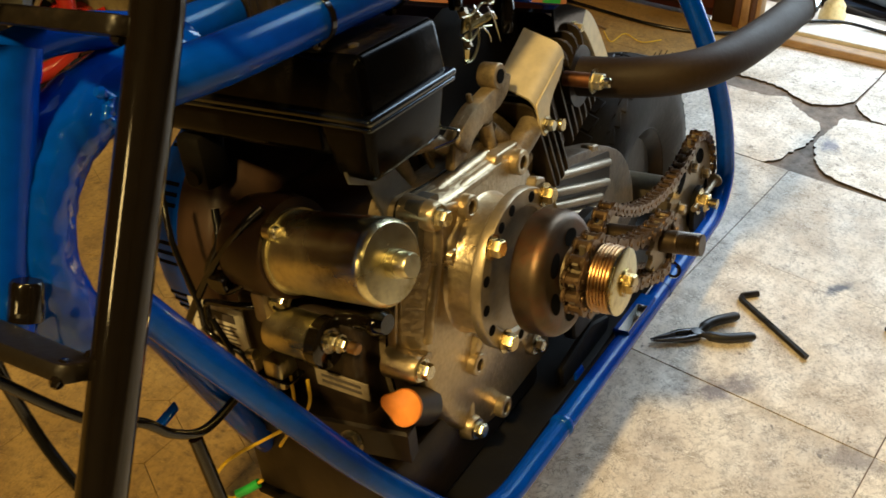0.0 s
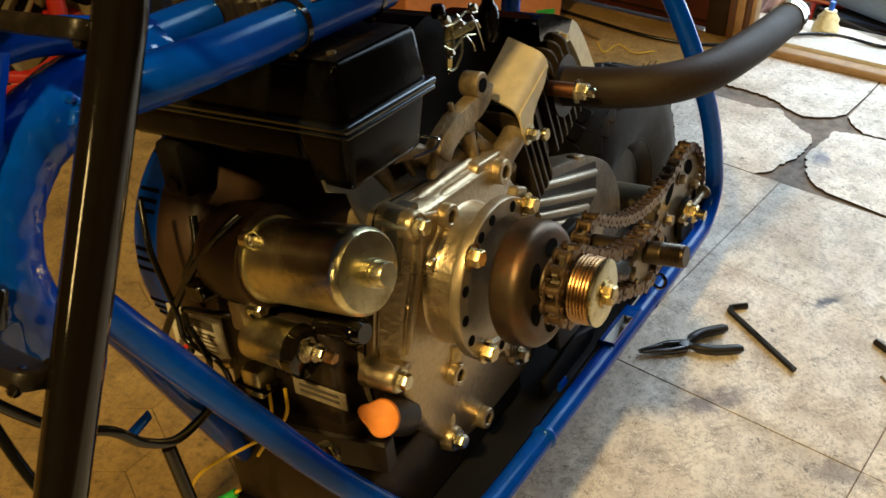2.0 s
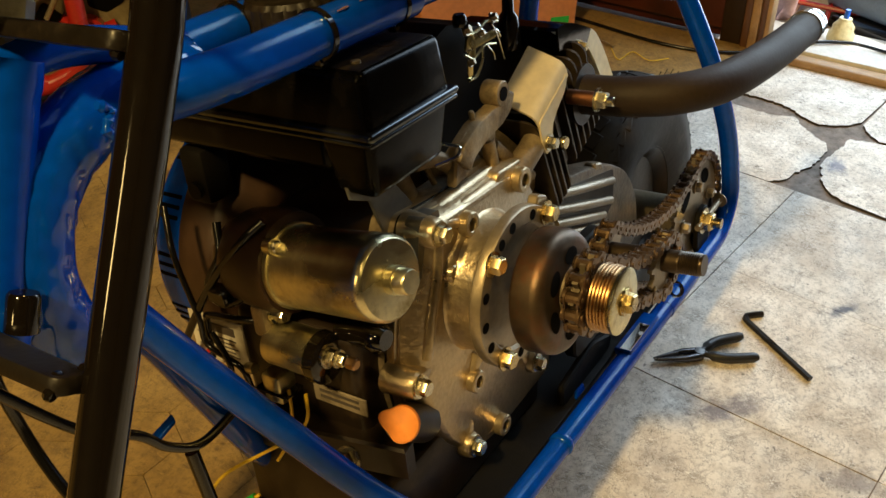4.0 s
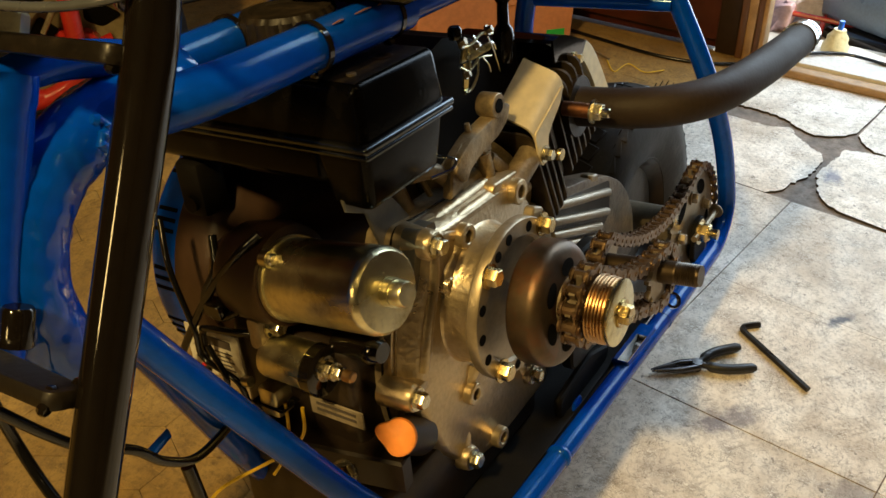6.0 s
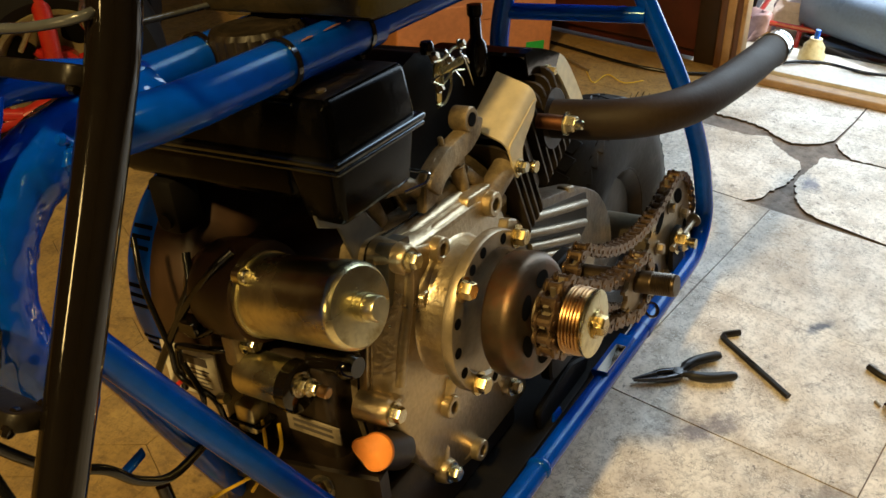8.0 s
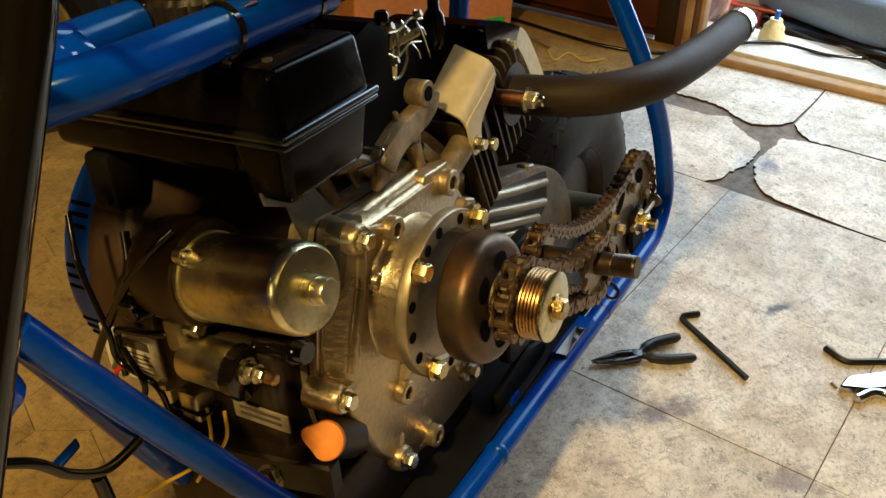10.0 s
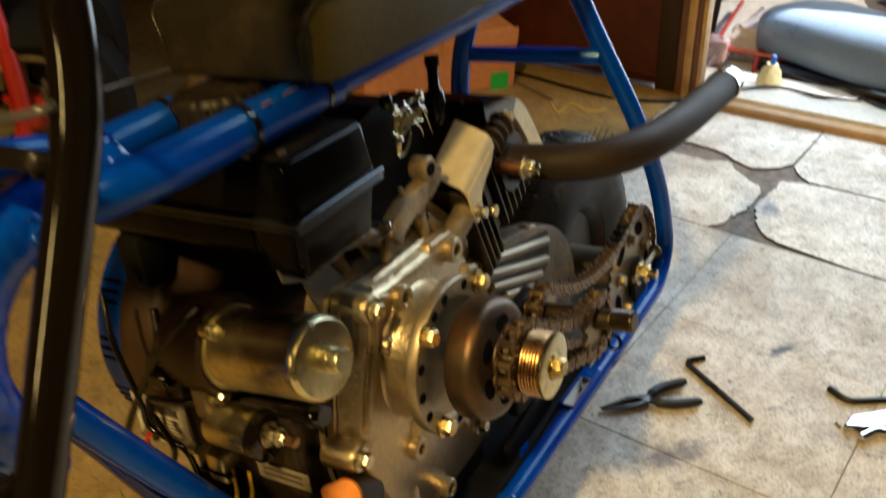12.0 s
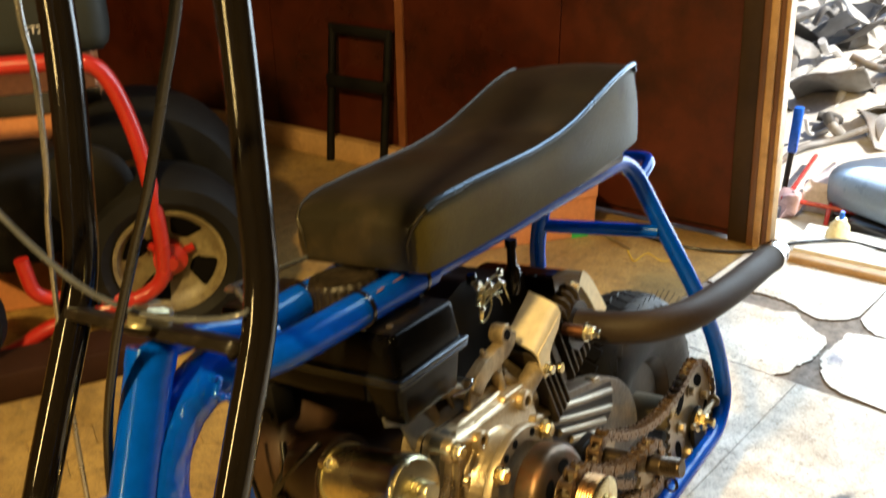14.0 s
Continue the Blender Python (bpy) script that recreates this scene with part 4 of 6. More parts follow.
part("arm_web", join(prism(soft([(0.018, 0.326), (0.034, 0.334), (0.058, 0.336), (0.072, 0.322), (0.070, 0.310), (0.058, 0.318), (0.040, 0.322), (0.030, 0.302), (0.012, 0.300)], 0.003), -0.117, -0.109, 'y', 0.0015, 1),
     sweep(spline([(-0.010, -0.100, 0.326), (0.010, -0.106, 0.322), (0.030, -0.110, 0.303)], 5), 0.0060, 12), sweep([(0.072, -0.112, 0.308), (0.112, -0.120, 0.268)], 0.0058, 14),
     sweep([(0.064, -0.113, 0.316), (0.070, -0.113, 0.290)], 0.0058, 12), rbox((0.035, -0.112, 0.285), (0.085, -0.075, 0.302), 0.004, 2)), ALU_ROUGH, engine)
part("locating_pin", lathe([(0, 0), (0.0022, 0), (0.0022, 0.012), (0.0017, 0.013), (0, 0.013)], (0.050, -0.1120, 0.3310), (-0.2, 0.0, 1), 12), ALU_ROUGH, engine)
# ribbed rear casting
wedge = soft([(0.100, 0.250), (0.1393, 0.2433), (0.2254, 0.2252), (0.2835, 0.2063), (0.3149, 0.1877), (0.3351, 0.1654), (0.3483, 0.1400), (0.3513, 0.1161), (0.3472, 0.0925), (0.25, 0.085), (0.13, 0.125), (0.10, 0.19)], 0.010)
wd_ob = part("rear_casting", prism(wedge, -0.090, -0.116, 'y', 0.003, 2), mat("oily_brown_casting", (0.24, 0.175, 0.105), 0.42, 0.4, 0.5, 14, 220, 0.3, 0.1, 0.0, (0.07, 0.048, 0.028), 0.58), engine, "grey cast housing with raised ribs")
# thin darker plate laid on the casting between its ribs
part("dark_rib_panel", prism(soft([(0.110, 0.244), (0.285, 0.201), (0.284, 0.166), (0.262, 0.155), (0.215, 0.150), (0.140, 0.185)], 0.006), -0.1155, -0.1166, 'y'), DARKCAST, wd_ob, "thin dark panel between the ribs")
for a, b in (((0.118, 0.2420), (0.282, 0.1905)), ((0.140, 0.2220), (0.279, 0.1710)), ((0.158, 0.2020), (0.2615, 0.1635)), ((0.180, 0.1820), (0.2500, 0.1560)), ((0.190, 0.1660), (0.226, 0.1520))):
    mid = [(a[k] + b[k]) / 2 for k in (0, 1)]
    part("rib", sweep([(a[0], -0.1175, a[1]), (mid[0], -0.1185, mid[1]), (b[0] - 0.004, -0.1180, b[1] + 0.0012), (b[0], -0.1170, b[1])], [0.0042, 0.0042, 0.0040, 0.0026], 14), STEEL, wd_ob)
part("rib_boss", rbox((-0.008, -0.116, -0.004), (0.008, -0.104, 0.0035), 0.0015, 1, Matrix.Translation((0.2525, 0, 0.2161)) @ Matrix.Rotation(radians(16), 4, 'Y')), ALU_ROUGH, wd_ob)
# exhaust
pipe = [(0.205, -0.085, 0.3020), (0.210, -0.125, 0.3020), (0.212, -0.165, 0.3040), (0.226, -0.200, 0.3060), (0.270, -0.222, 0.3040), (0.350, -0.231, 0.2985), (0.430, -0.233, 0.2920), (0.520, -0.232, 0.2835)]
ex = part("exhaust_pipe", sweep(spline(pipe, 8), 0.0168, 24), WRAP, engine, "matt dark wrapped exhaust pipe")
part("pipe_flange", lathe([(0, 0), (0.026, 0), (0.026, 0.008), (0, 0.008)], (0.209, -0.115, 0.302), (0.05, -1, 0.0), 26), DARKCAST, ex)
part("hose_clamp", lathe([(0.0172, 0), (0.0184, 0), (0.0184, 0.012), (0.0172, 0.012)], (0.496, -0.2322, 0.2858), (1, 0.01, -0.095), 30, True), CHROME, ex, "bright steel hose clamp")
part("pipe_mouth", lathe([(0.013, 0), (0.0165, 0), (0.0165, 0.010), (0.013, 0.010)], (0.518, -0.232, 0.2837), (1, 0.01, -0.095), 30, True), CHROME, ex)
st = part("exhaust_stud", lathe([(0, 0), (0.0062, 0), (0.0062, 0.026), (0, 0.026)], (0.1760, -0.124, 0.3120), (0.0, -1, 0.0), 18), mat("copper_sleeve", (0.38, 0.16, 0.075), 0.4, 1.0, 0.7, 40, 200, 0.08), engine)
part("stud_nut", hexbolt((0.1760, -0.149, 0.3120), (0.0, -1, 0), 0.0072, 0.0075, True, 0.005), BOLT, st)

# ---- fuel tank ----
def shell(lo, hi, b0, b1):
    """A half shell of the tank, drawn in a little: b0 at its foot, b1 at its top."""
    bm = rbox(lo, hi, 0.0055, 4)
    mx, my = (lo[0] + hi[0]) / 2, (lo[1] + hi[1]) / 2
    for v in bm.verts:
        t = (v.co.z - lo[2]) / (hi[2] - lo[2])
        k = b0 * (1 - t) + b1 * t
        v.co.x += -k if v.co.x > mx else k
        v.co.y += -k if v.co.y > my else k
    return bm


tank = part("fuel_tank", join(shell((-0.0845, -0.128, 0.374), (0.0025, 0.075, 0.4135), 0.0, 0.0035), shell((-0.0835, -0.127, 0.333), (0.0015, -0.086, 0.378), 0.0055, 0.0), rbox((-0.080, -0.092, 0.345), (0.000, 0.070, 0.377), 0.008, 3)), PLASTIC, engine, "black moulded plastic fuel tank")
tank.data.materials.append(TANK_TOP)
for f in tank.data.polygons:   # upward faces paler: dust, and light on the top held in colour
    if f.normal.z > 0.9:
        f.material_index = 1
part("tank_seam", join(*[rbox((-0.0845 - g, -0.128 - g, z), (0.0025 + g, 0.075 + g, z + h), h * 0.45, 4) for z, g, h in ((0.3706, 0.0026, 0.0034), (0.3742, 0.0036, 0.0052))]), SEAM, tank)
bm = lathe([(0, 0), (0.024, 0), (0.0252, 0.002), (0.0252, 0.019), (0.023, 0.022), (0.019, 0.0225), (0.017, 0.021), (0, 0.021)], (0, 0, 0), (0, 0, 1), 110)
bm.transform(Matrix.Diagonal((1.16, 1.16, 1.0, 1)))
for v in bm.verts:
    if v.co.xy.length > 0.0288:
        v.co.xy *= 1 - 0.055 * (0.5 + 0.5 * math.cos(22 * math.atan2(v.co.y, v.co.x))) ** 2
bm.transform(Matrix.Translation((-0.0565, -0.0594, 0.4250)))
cap = part("fuel_cap", bm, mat("dusty_cap_plastic", (0.012, 0.0088, 0.006), 0.42, 0.0, 0.6, 22, 200, 0.1, 0.1, 0.0, (0.028, 0.020, 0.013), 0.6, 0.3), tank, "dusty black ribbed fuel filler cap", 25)
part("filler_neck", lathe([(0, 0), (0.019, 0), (0.018, 0.012), (0, 0.012)], (-0.0565, -0.0594, 0.4120), (0, 0, 1), 26), PLASTIC, tank)
part("tank_recess", lathe([(0.0035, 0.0004), (0.006, 0.001), (0.0075, 0.0004), (0, 0)], (-0.030, -0.105, 0.4133), (0, 0, 1), 20), DARKCAST, tank)
part("tank_screw", lathe([(0, 0), (0.003, 0), (0.003, 0.0015), (0, 0.0015)], (-0.066, -0.110, 0.4133), (0, 0, 1), 14), STEEL, tank)
part("tank_leg", join(prism([(-0.0800, 0.3390), (-0.046, 0.3300), (-0.034, 0.3230), (-0.0148, 0.2985), (-0.0148, 0.2880), (-0.038, 0.2880), (-0.0500, 0.2930), (-0.0605, 0.3215), (-0.0780, 0.3300)], -0.1010, -0.0985, 'y', 0.0006, 1)), mat("grey_bracket", (0.20, 0.185, 0.155), 0.5, 0.5, 0.7, 12, 120, 0.1), engine)
part("tank_support", join(sweep([(-0.024, -0.085, 0.345), (-0.010, -0.092, 0.300)], 0.008, 14), sweep([(0.000, -0.095, 0.334), (0.012, -0.100, 0.302)], 0.0022, 10)), ALU_ROUGH, engine)
part("wire_clip", sweep(fillet([(-0.010, -0.118, 0.327), (0.008, -0.124, 0.327), (0.014, -0.124, 0.332), (0.010, -0.11, 0.334)], 0.005), 0.0012, 8), CHROME, engine)
part("hanging_lug", join(rbox((-0.078, 0.028, 0.300), (-0.052, 0.052, 0.342), 0.005, 2), lathe([(0, 0), (0.006, 0), (0.006, 0.003), (0, 0.003)], (-0.0785, 0.038, 0.312), (-1, 0, 0), 16)), MATT, engine)

# ---- starter, solenoid, wiring ----
SX, SZ = -0.0875, 0.278
SDIR = V((-0.0085, -0.0900, 0.0160)).normalized()
SBASE = V((SX, -0.055, SZ))
starter = part("starter_motor", lathe([(0, -0.004), (0.0275, -0.004), (0.0275, 0.079), (0.0268, 0.0832), (0.0245, 0.0856), (0.0150, 0.0864), (0.0090, 0.0866), (0.0090, 0.0925), (0.0080, 0.0928), (0.0080, 0.1004), (0.0072, 0.1016), (0, 0.1018)], SBASE, SDIR, 56), ZINC, engine, "zinc-plated starter motor can")
part("end_ring", lathe([(0.0270, -0.001), (0.0290, -0.001), (0.0290, 0.0025), (0.0270, 0.0025)], SBASE, SDIR, 48, True), ZINC, starter)
for a in (128, 310):
    c = SBASE + V((math.cos(radians(a)), 0, math.sin(radians(a)))) * 0.0305
    ear = part("starter_ear", lathe([(0, -0.004), (0.0055, -0.004), (0.0055, 0.003), (0, 0.003)], c, SDIR, 18), ZINC, starter)
    part("through_screw", lathe([(0, 0), (0.0042, 0), (0.0042, 0.002), (0.003, 0.0032), (0, 0.0034)], c + SDIR * 0.003, SDIR, 16), BOLT, ear)
part("gear_housing", join(lathe([(0, 0), (0.034, 0), (0.036, 0.012), (0.034, 0.038), (0.026, 0.055), (0, 0.055)], (SX + 0.003, -0.052, SZ), (0.05, 1, -0.12), 40), rbox((-0.088, -0.046, 0.232), (-0.05, 0.02, 0.262), 0.01, 3)), BROWN, engine)
sol = part("solenoid", lathe([(0, 0), (0.0155, 0), (0.016, 0.002), (0.016, 0.036), (0.0172, 0.037), (0.0172, 0.039), (0, 0.039)], (-0.1045, -0.038, 0.224), OUT, 36), ZINC, engine, "small zinc-plated starter solenoid")
part("solenoid_cap", lathe([(0, 0), (0.0178, 0), (0.0178, 0.008), (0.0150, 0.010), (0, 0.010)], (-0.1045, -0.0765, 0.2235), OUT, 32), BLACK, sol)
term = part("terminal", join(lathe([(0, 0), (0.0088, 0), (0.0088, 0.002), (0, 0.002)], (-0.1075, -0.087, 0.229), OUT, 20), hexbolt((-0.1075, -0.089, 0.229), OUT, 0.0050, 0.005, True), hexbolt((-0.1075, -0.0955, 0.229), OUT, 0.0046, 0.005, True)), BOLT, sol)
part("copper_tip", lathe([(0, 0), (0.0042, 0), (0.0042, 0.006), (0.003, 0.007), (0, 0.007)], (-0.1075, -0.1045, 0.229), OUT, 16), COPPER, term, "bare copper stud end")
part("terminal_boot", sweep(spline([(-0.085, -0.082, 0.232), (-0.085, -0.100, 0.236), (-0.086, -0.120, 0.237)], 4), [0.0095] * 6 + [0.0105, 0.0105, 0.007], 16), BLACK, sol)
part("solenoid_bracket", rbox((-0.115, -0.042, 0.232), (-0.09, -0.030, 0.256), 0.003, 2), ALU_ROUGH, sol)
part("bracket_bolt", hexbolt((-0.1035, -0.0425, 0.2475), OUT, 0.0062, 0.008, True), BOLT, sol)
part("oil_switch", join(rbox((-0.112, -0.040, 0.172), (-0.094, -0.022, 0.196), 0.003, 2), sweep([(-0.113, -0.020, 0.200), (-0.113, -0.012, 0.198)], 0.004, 10)), ZINC, engine)
part("switch_strap", rbox((-0.1135, -0.046, 0.1805), (-0.093, -0.016, 0.1825), 0.0005, 1), BLACK, engine)
part("yellow_wire", join(sweep(spline([(-0.108, -0.044, 0.186), (-0.112, -0.046, 0.165), (-0.116, -0.042, 0.145), (-0.120, -0.030, 0.125)], 5), 0.0013, 8), sweep(spline([(-0.108, -0.060, 0.188), (-0.112, -0.061, 0.170), (-0.117, -0.050, 0.153), (-0.128, -0.030, 0.140), (-0.15, -0.005, 0.125), (-0.160, 0.005, 0.105), (-0.152, 0.002, 0.088), (-0.145, -0.004, 0.086)], 6), 0.0013, 8)), YELLOW, engine)
conn = part("wire_connector", sweep([(-0.146, 0.000, 0.0865), (-0.140, -0.008, 0.0905), (-0.135, -0.014, 0.0945)], 0.0036, 10), GREEN, engine)
part("pin", sweep([(-0.136, -0.013, 0.094), (-0.133, -0.017, 0.097)], 0.0014, 8), YELLOW, conn)
for k, w in enumerate(([(-0.100, -0.045, 0.315), (-0.110, -0.031, 0.301), (-0.115, 0.004, 0.262), (-0.116, 0.046, 0.203), (-0.112, 0.07, 0.16)],
                       [(-0.104, 0.045, 0.31), (-0.116, 0.032, 0.280), (-0.118, 0.020, 0.235), (-0.118, 0.018, 0.212), (-0.117, -0.011, 0.200), (-0.112, -0.012, 0.170)],
                       [(-0.108, -0.030, 0.262), (-0.114, -0.006, 0.250), (-0.114, 0.006, 0.262), (-0.108, -0.005, 0.285), (-0.100, 0.0, 0.305)],
                       [(-0.106, -0.045, 0.243), (-0.116, -0.020, 0.243), (-0.116, 0.010, 0.238), (-0.112, 0.020, 0.228), (-0.112, 0.024, 0.195)],
                       [(-0.118, 0.010, 0.225), (-0.120, -0.004, 0.200), (-0.118, 0.012, 0.172), (-0.110, 0.02, 0.15)])):
    part("wire", sweep(spline(w, 6), (0.0030, 0.0022, 0.0030, 0.0026, 0.0022)[k], 10), CABLE, engine, "black sheathed wire")
part("red_wire", sweep(spline([(-0.117, 0.018, 0.207), (-0.119, 0.024, 0.201), (-0.118, 0.026, 0.192)], 4), 0.0017, 8), REDWIRE, engine)
part("plug_block", rbox((-0.118, -0.012, 0.250), (-0.106, 0.006, 0.262), 0.002, 1), BLACK, engine)
# plates on the crankcase
lab = part("rating_plate", rbox((-0.0995, 0.001, 0.180), (-0.0980, 0.056, 0.221), 0.0004, 1), LABEL, engine, "white printed sticker")
part("print_bar", rbox((-0.1001, 0.010, 0.2085), (-0.0994, 0.038, 0.2155), 0), PRINT, lab)
for k in range(6):
    part("print_line", rbox((-0.1000, 0.010 + 0.003 * (k % 2), 0.2035 - 0.0036 * k), (-0.0994, 0.050 - 0.006 * (k % 3), 0.2044 - 0.0036 * k), 0), PRINT, lab)
# this sticker is darker than the rating plate
lab2 = part("serial_plate", rbox((-0.0978, -0.104, 0.176), (-0.0962, -0.058, 0.190), 0.0004, 1), mat("dark_beige_sticker", (0.24, 0.20, 0.14), 0.5, 0.0, 0.75, 30, 120, 0.02, 0.08, 0.0, (0.10, 0.08, 0.05), 0.6), engine, "narrow printed sticker")
for k in range(2):
    part("print_line", rbox((-0.0984, -0.098, 0.1855 - 0.005 * k), (-0.0977, -0.064, 0.1875 - 0.005 * k), 0), PRINT, lab2)
# oil filler
neck_o = part("oil_neck", sweep([(-0.060, -0.118, 0.150), (-0.092, -0.128, 0.176)], [0.0155, 0.0125], 26), DARKCAST, engine)
bm = lathe([(0, 0), (0.0150, 0), (0.0165, 0.0015), (0.0168, 0.005), (0.0158, 0.0085), (0.0125, 0.0102), (0, 0.0108)], (0, 0, 0), (0, 0, 1), 36)
for v in bm.verts:
    a = math.atan2(v.co.y, v.co.x)
    if v.co.xy.length > 0.005:
        v.co.xy = v.co.xy * (1 + 0.26 * max(0, math.cos(a - 2.72)) ** 12 - 0.20 * max(0, math.cos(a - 3.75)) ** 8 - 0.09 * max(0, math.cos(a - 2.1)) ** 10)
    v.co.z += 0.003 * math.exp(-((v.co.x * 0.8 + v.co.y * 0.6) / 0.005) ** 2) * (v.co.z > 0.008)
bm.transform(Matrix.Scale(0.78, 4))
bm.transform(Matrix.Translation((-0.092, -0.128, 0.176)) @ V((-0.030, -0.016, 0.022)).to_track_quat('Z', 'Y').to_matrix().to_4x4())
part("oil_dipstick", bm, ORANGE, neck_o, "orange plastic oil filler cap")

# ---- recoil side ----
blow = part("blower_housing", join(lathe([(0, 0.002), (0.107, 0.002), (0.1115, 0.005), (0.1115, 0.036), (0.107, 0.043), (0.100, 0.049), (0.085, 0.062), (0.06, 0.075), (0, 0.078)], (EX, 0.078, EZ), OUT, 56)), BROWN, engine, "brown-black pressed blower housing")
rec = part("recoil_cover", lathe([(0, 0.030), (0.065, 0.030), (0.088, 0.028), (0.103, 0.022), (0.1090, 0.014), (0.1100, 0.008), (0.1100, -0.012), (0.1070, -0.013)], (EX, 0.086, EZ), (0, 1, 0), 64), BLUE, engine, "blue slotted recoil starter cover")
# slots are small bars whose dark inside is only colour
for g in range(7):
    for k in range(3):
        a = radians(96 + g * 24 + k * 4.2)
        slot = rbox((-0.0006, 0.078, -0.0016), (0.0006, 0.098, 0.0016), 0.0004, 1)
        slot.transform(Matrix.Translation((EX + 0.1098 * math.cos(a), 0, EZ + 0.1098 * math.sin(a))) @ Matrix.Rotation(-a, 4, 'Y'))
        part("vent_slot", slot, HOLE_SHADE, rec)

# ---- seat ----
STA = [(-0.046, 0.456, 0.474, 0.054), (-0.044, 0.451, 0.487, 0.060), (-0.034, 0.448, 0.4965, 0.0635), (-0.015, 0.448, 0.5015, 0.0655), (0.03, 0.448, 0.5040, 0.067), (0.08, 0.449, 0.5050, 0.069), (0.13, 0.451, 0.5060, 0.070), (0.175, 0.453, 0.5105, 0.0715), (0.21, 0.455, 0.5175, 0.072), (0.25, 0.458, 0.5285, 0.0725), (0.29, 0.461, 0.5395, 0.073), (0.325, 0.464, 0.5470, 0.073), (0.343, 0.466, 0.5475, 0.072)]


def station(x):
    for a, b in zip(STA, STA[1:]):
        if b[0] >= x:
            t = (x - a[0]) / (b[0] - a[0])
            return [a[i] + (b[i] - a[i]) * t for i in range(4)]
    return STA[-1]


bm = bmesh.new()
rings = []
xs = [STA[0][0] + 0.0006 * k for k in range(4)] + [-0.043, -0.040, -0.036] + [-0.03 + 0.0125 * k for k in range(30)] + [0.3425, 0.343]
xs = sorted(set(round(x, 5) for x in xs if x <= 0.343))
for x in xs:
    _, zb, zt, hw = station(x)
    ring = []
    for k in range(7):
        t = k / 6
        ring.append((-hw - 0.0030 * math.sin(t * math.pi), zb + (zt - zb) * t))
    for k in range(1, 14):
        t = k / 14
        ring.append((-hw + 2 * hw * t, zt + 0.004 * math.sin(t * math.pi)))
    for k in range(7):
        t = 1 - k / 6
        ring.append((hw + 0.0030 * math.sin(t * math.pi), zb + (zt - zb) * t))
    rings.append([bm.verts.new((x, MID + a, b)) for a, b in ring])
for a, b in zip(rings, rings[1:]):
    m = len(a)
    for k in range(m):
        bm.faces.new((a[k], a[(k + 1) % m], b[(k + 1) % m], b[k]))
bm.faces.new(rings[0])
bm.faces.new(rings[-1][::-1])
seat = part("seat", bm, VINYL, bike, "long stepped black vinyl seat with piped edges", 50)
seat.data.materials.append(SEAT_SIDE)
for f in seat.data.polygons:   # olive sides hold the warm lamplight in their colour; top stays black
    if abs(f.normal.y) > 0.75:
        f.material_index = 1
for sgn in (-1, 1):
    line = []
    x0, zb, zt, hw = STA[0]
    line.append((x0 + 0.001, MID + sgn * hw, zb + 0.004))
    for x in xs:
        _, zb, zt, hw = station(x)
        line.append((x, MID + sgn * (hw + 0.0006), zt + 0.0008))
    line.append((0.3435, MID + sgn * 0.0725, 0.540))
    line.append((0.3435, MID + sgn * 0.0725, 0.470))
    if sgn < 0:   # dark front corner; the rest is thicker and tinted for sky reflection
        part("front_seam", sweep(line[:9], 0.0016, 10), VINYL, seat)
        part("piping", sweep(line[8:-1], 0.0032, 12), SKY_PIPING, seat)
    else:
        part("piping", sweep(line, 0.0015, 10), VINYL, seat)
part("seat_pan", rbox((-0.03, MID - 0.06, 0.444), (0.335, MID + 0.06, 0.456), 0.003, 1), BLACK, seat)
wrapb = sweep(spline([(-0.026, -0.072, 0.442), (-0.016, -0.080, 0.445), (-0.003, -0.082, 0.442), (0.010, -0.070, 0.442)], 5), 0.008, 10, flat=0.6)
for v in wrapb.verts:
    v.co += noise.noise_vector(v.co * 160) * 0.003
part("plastic_wrap", wrapb, PURPLE, bike, "crumpled purple plastic wrap")

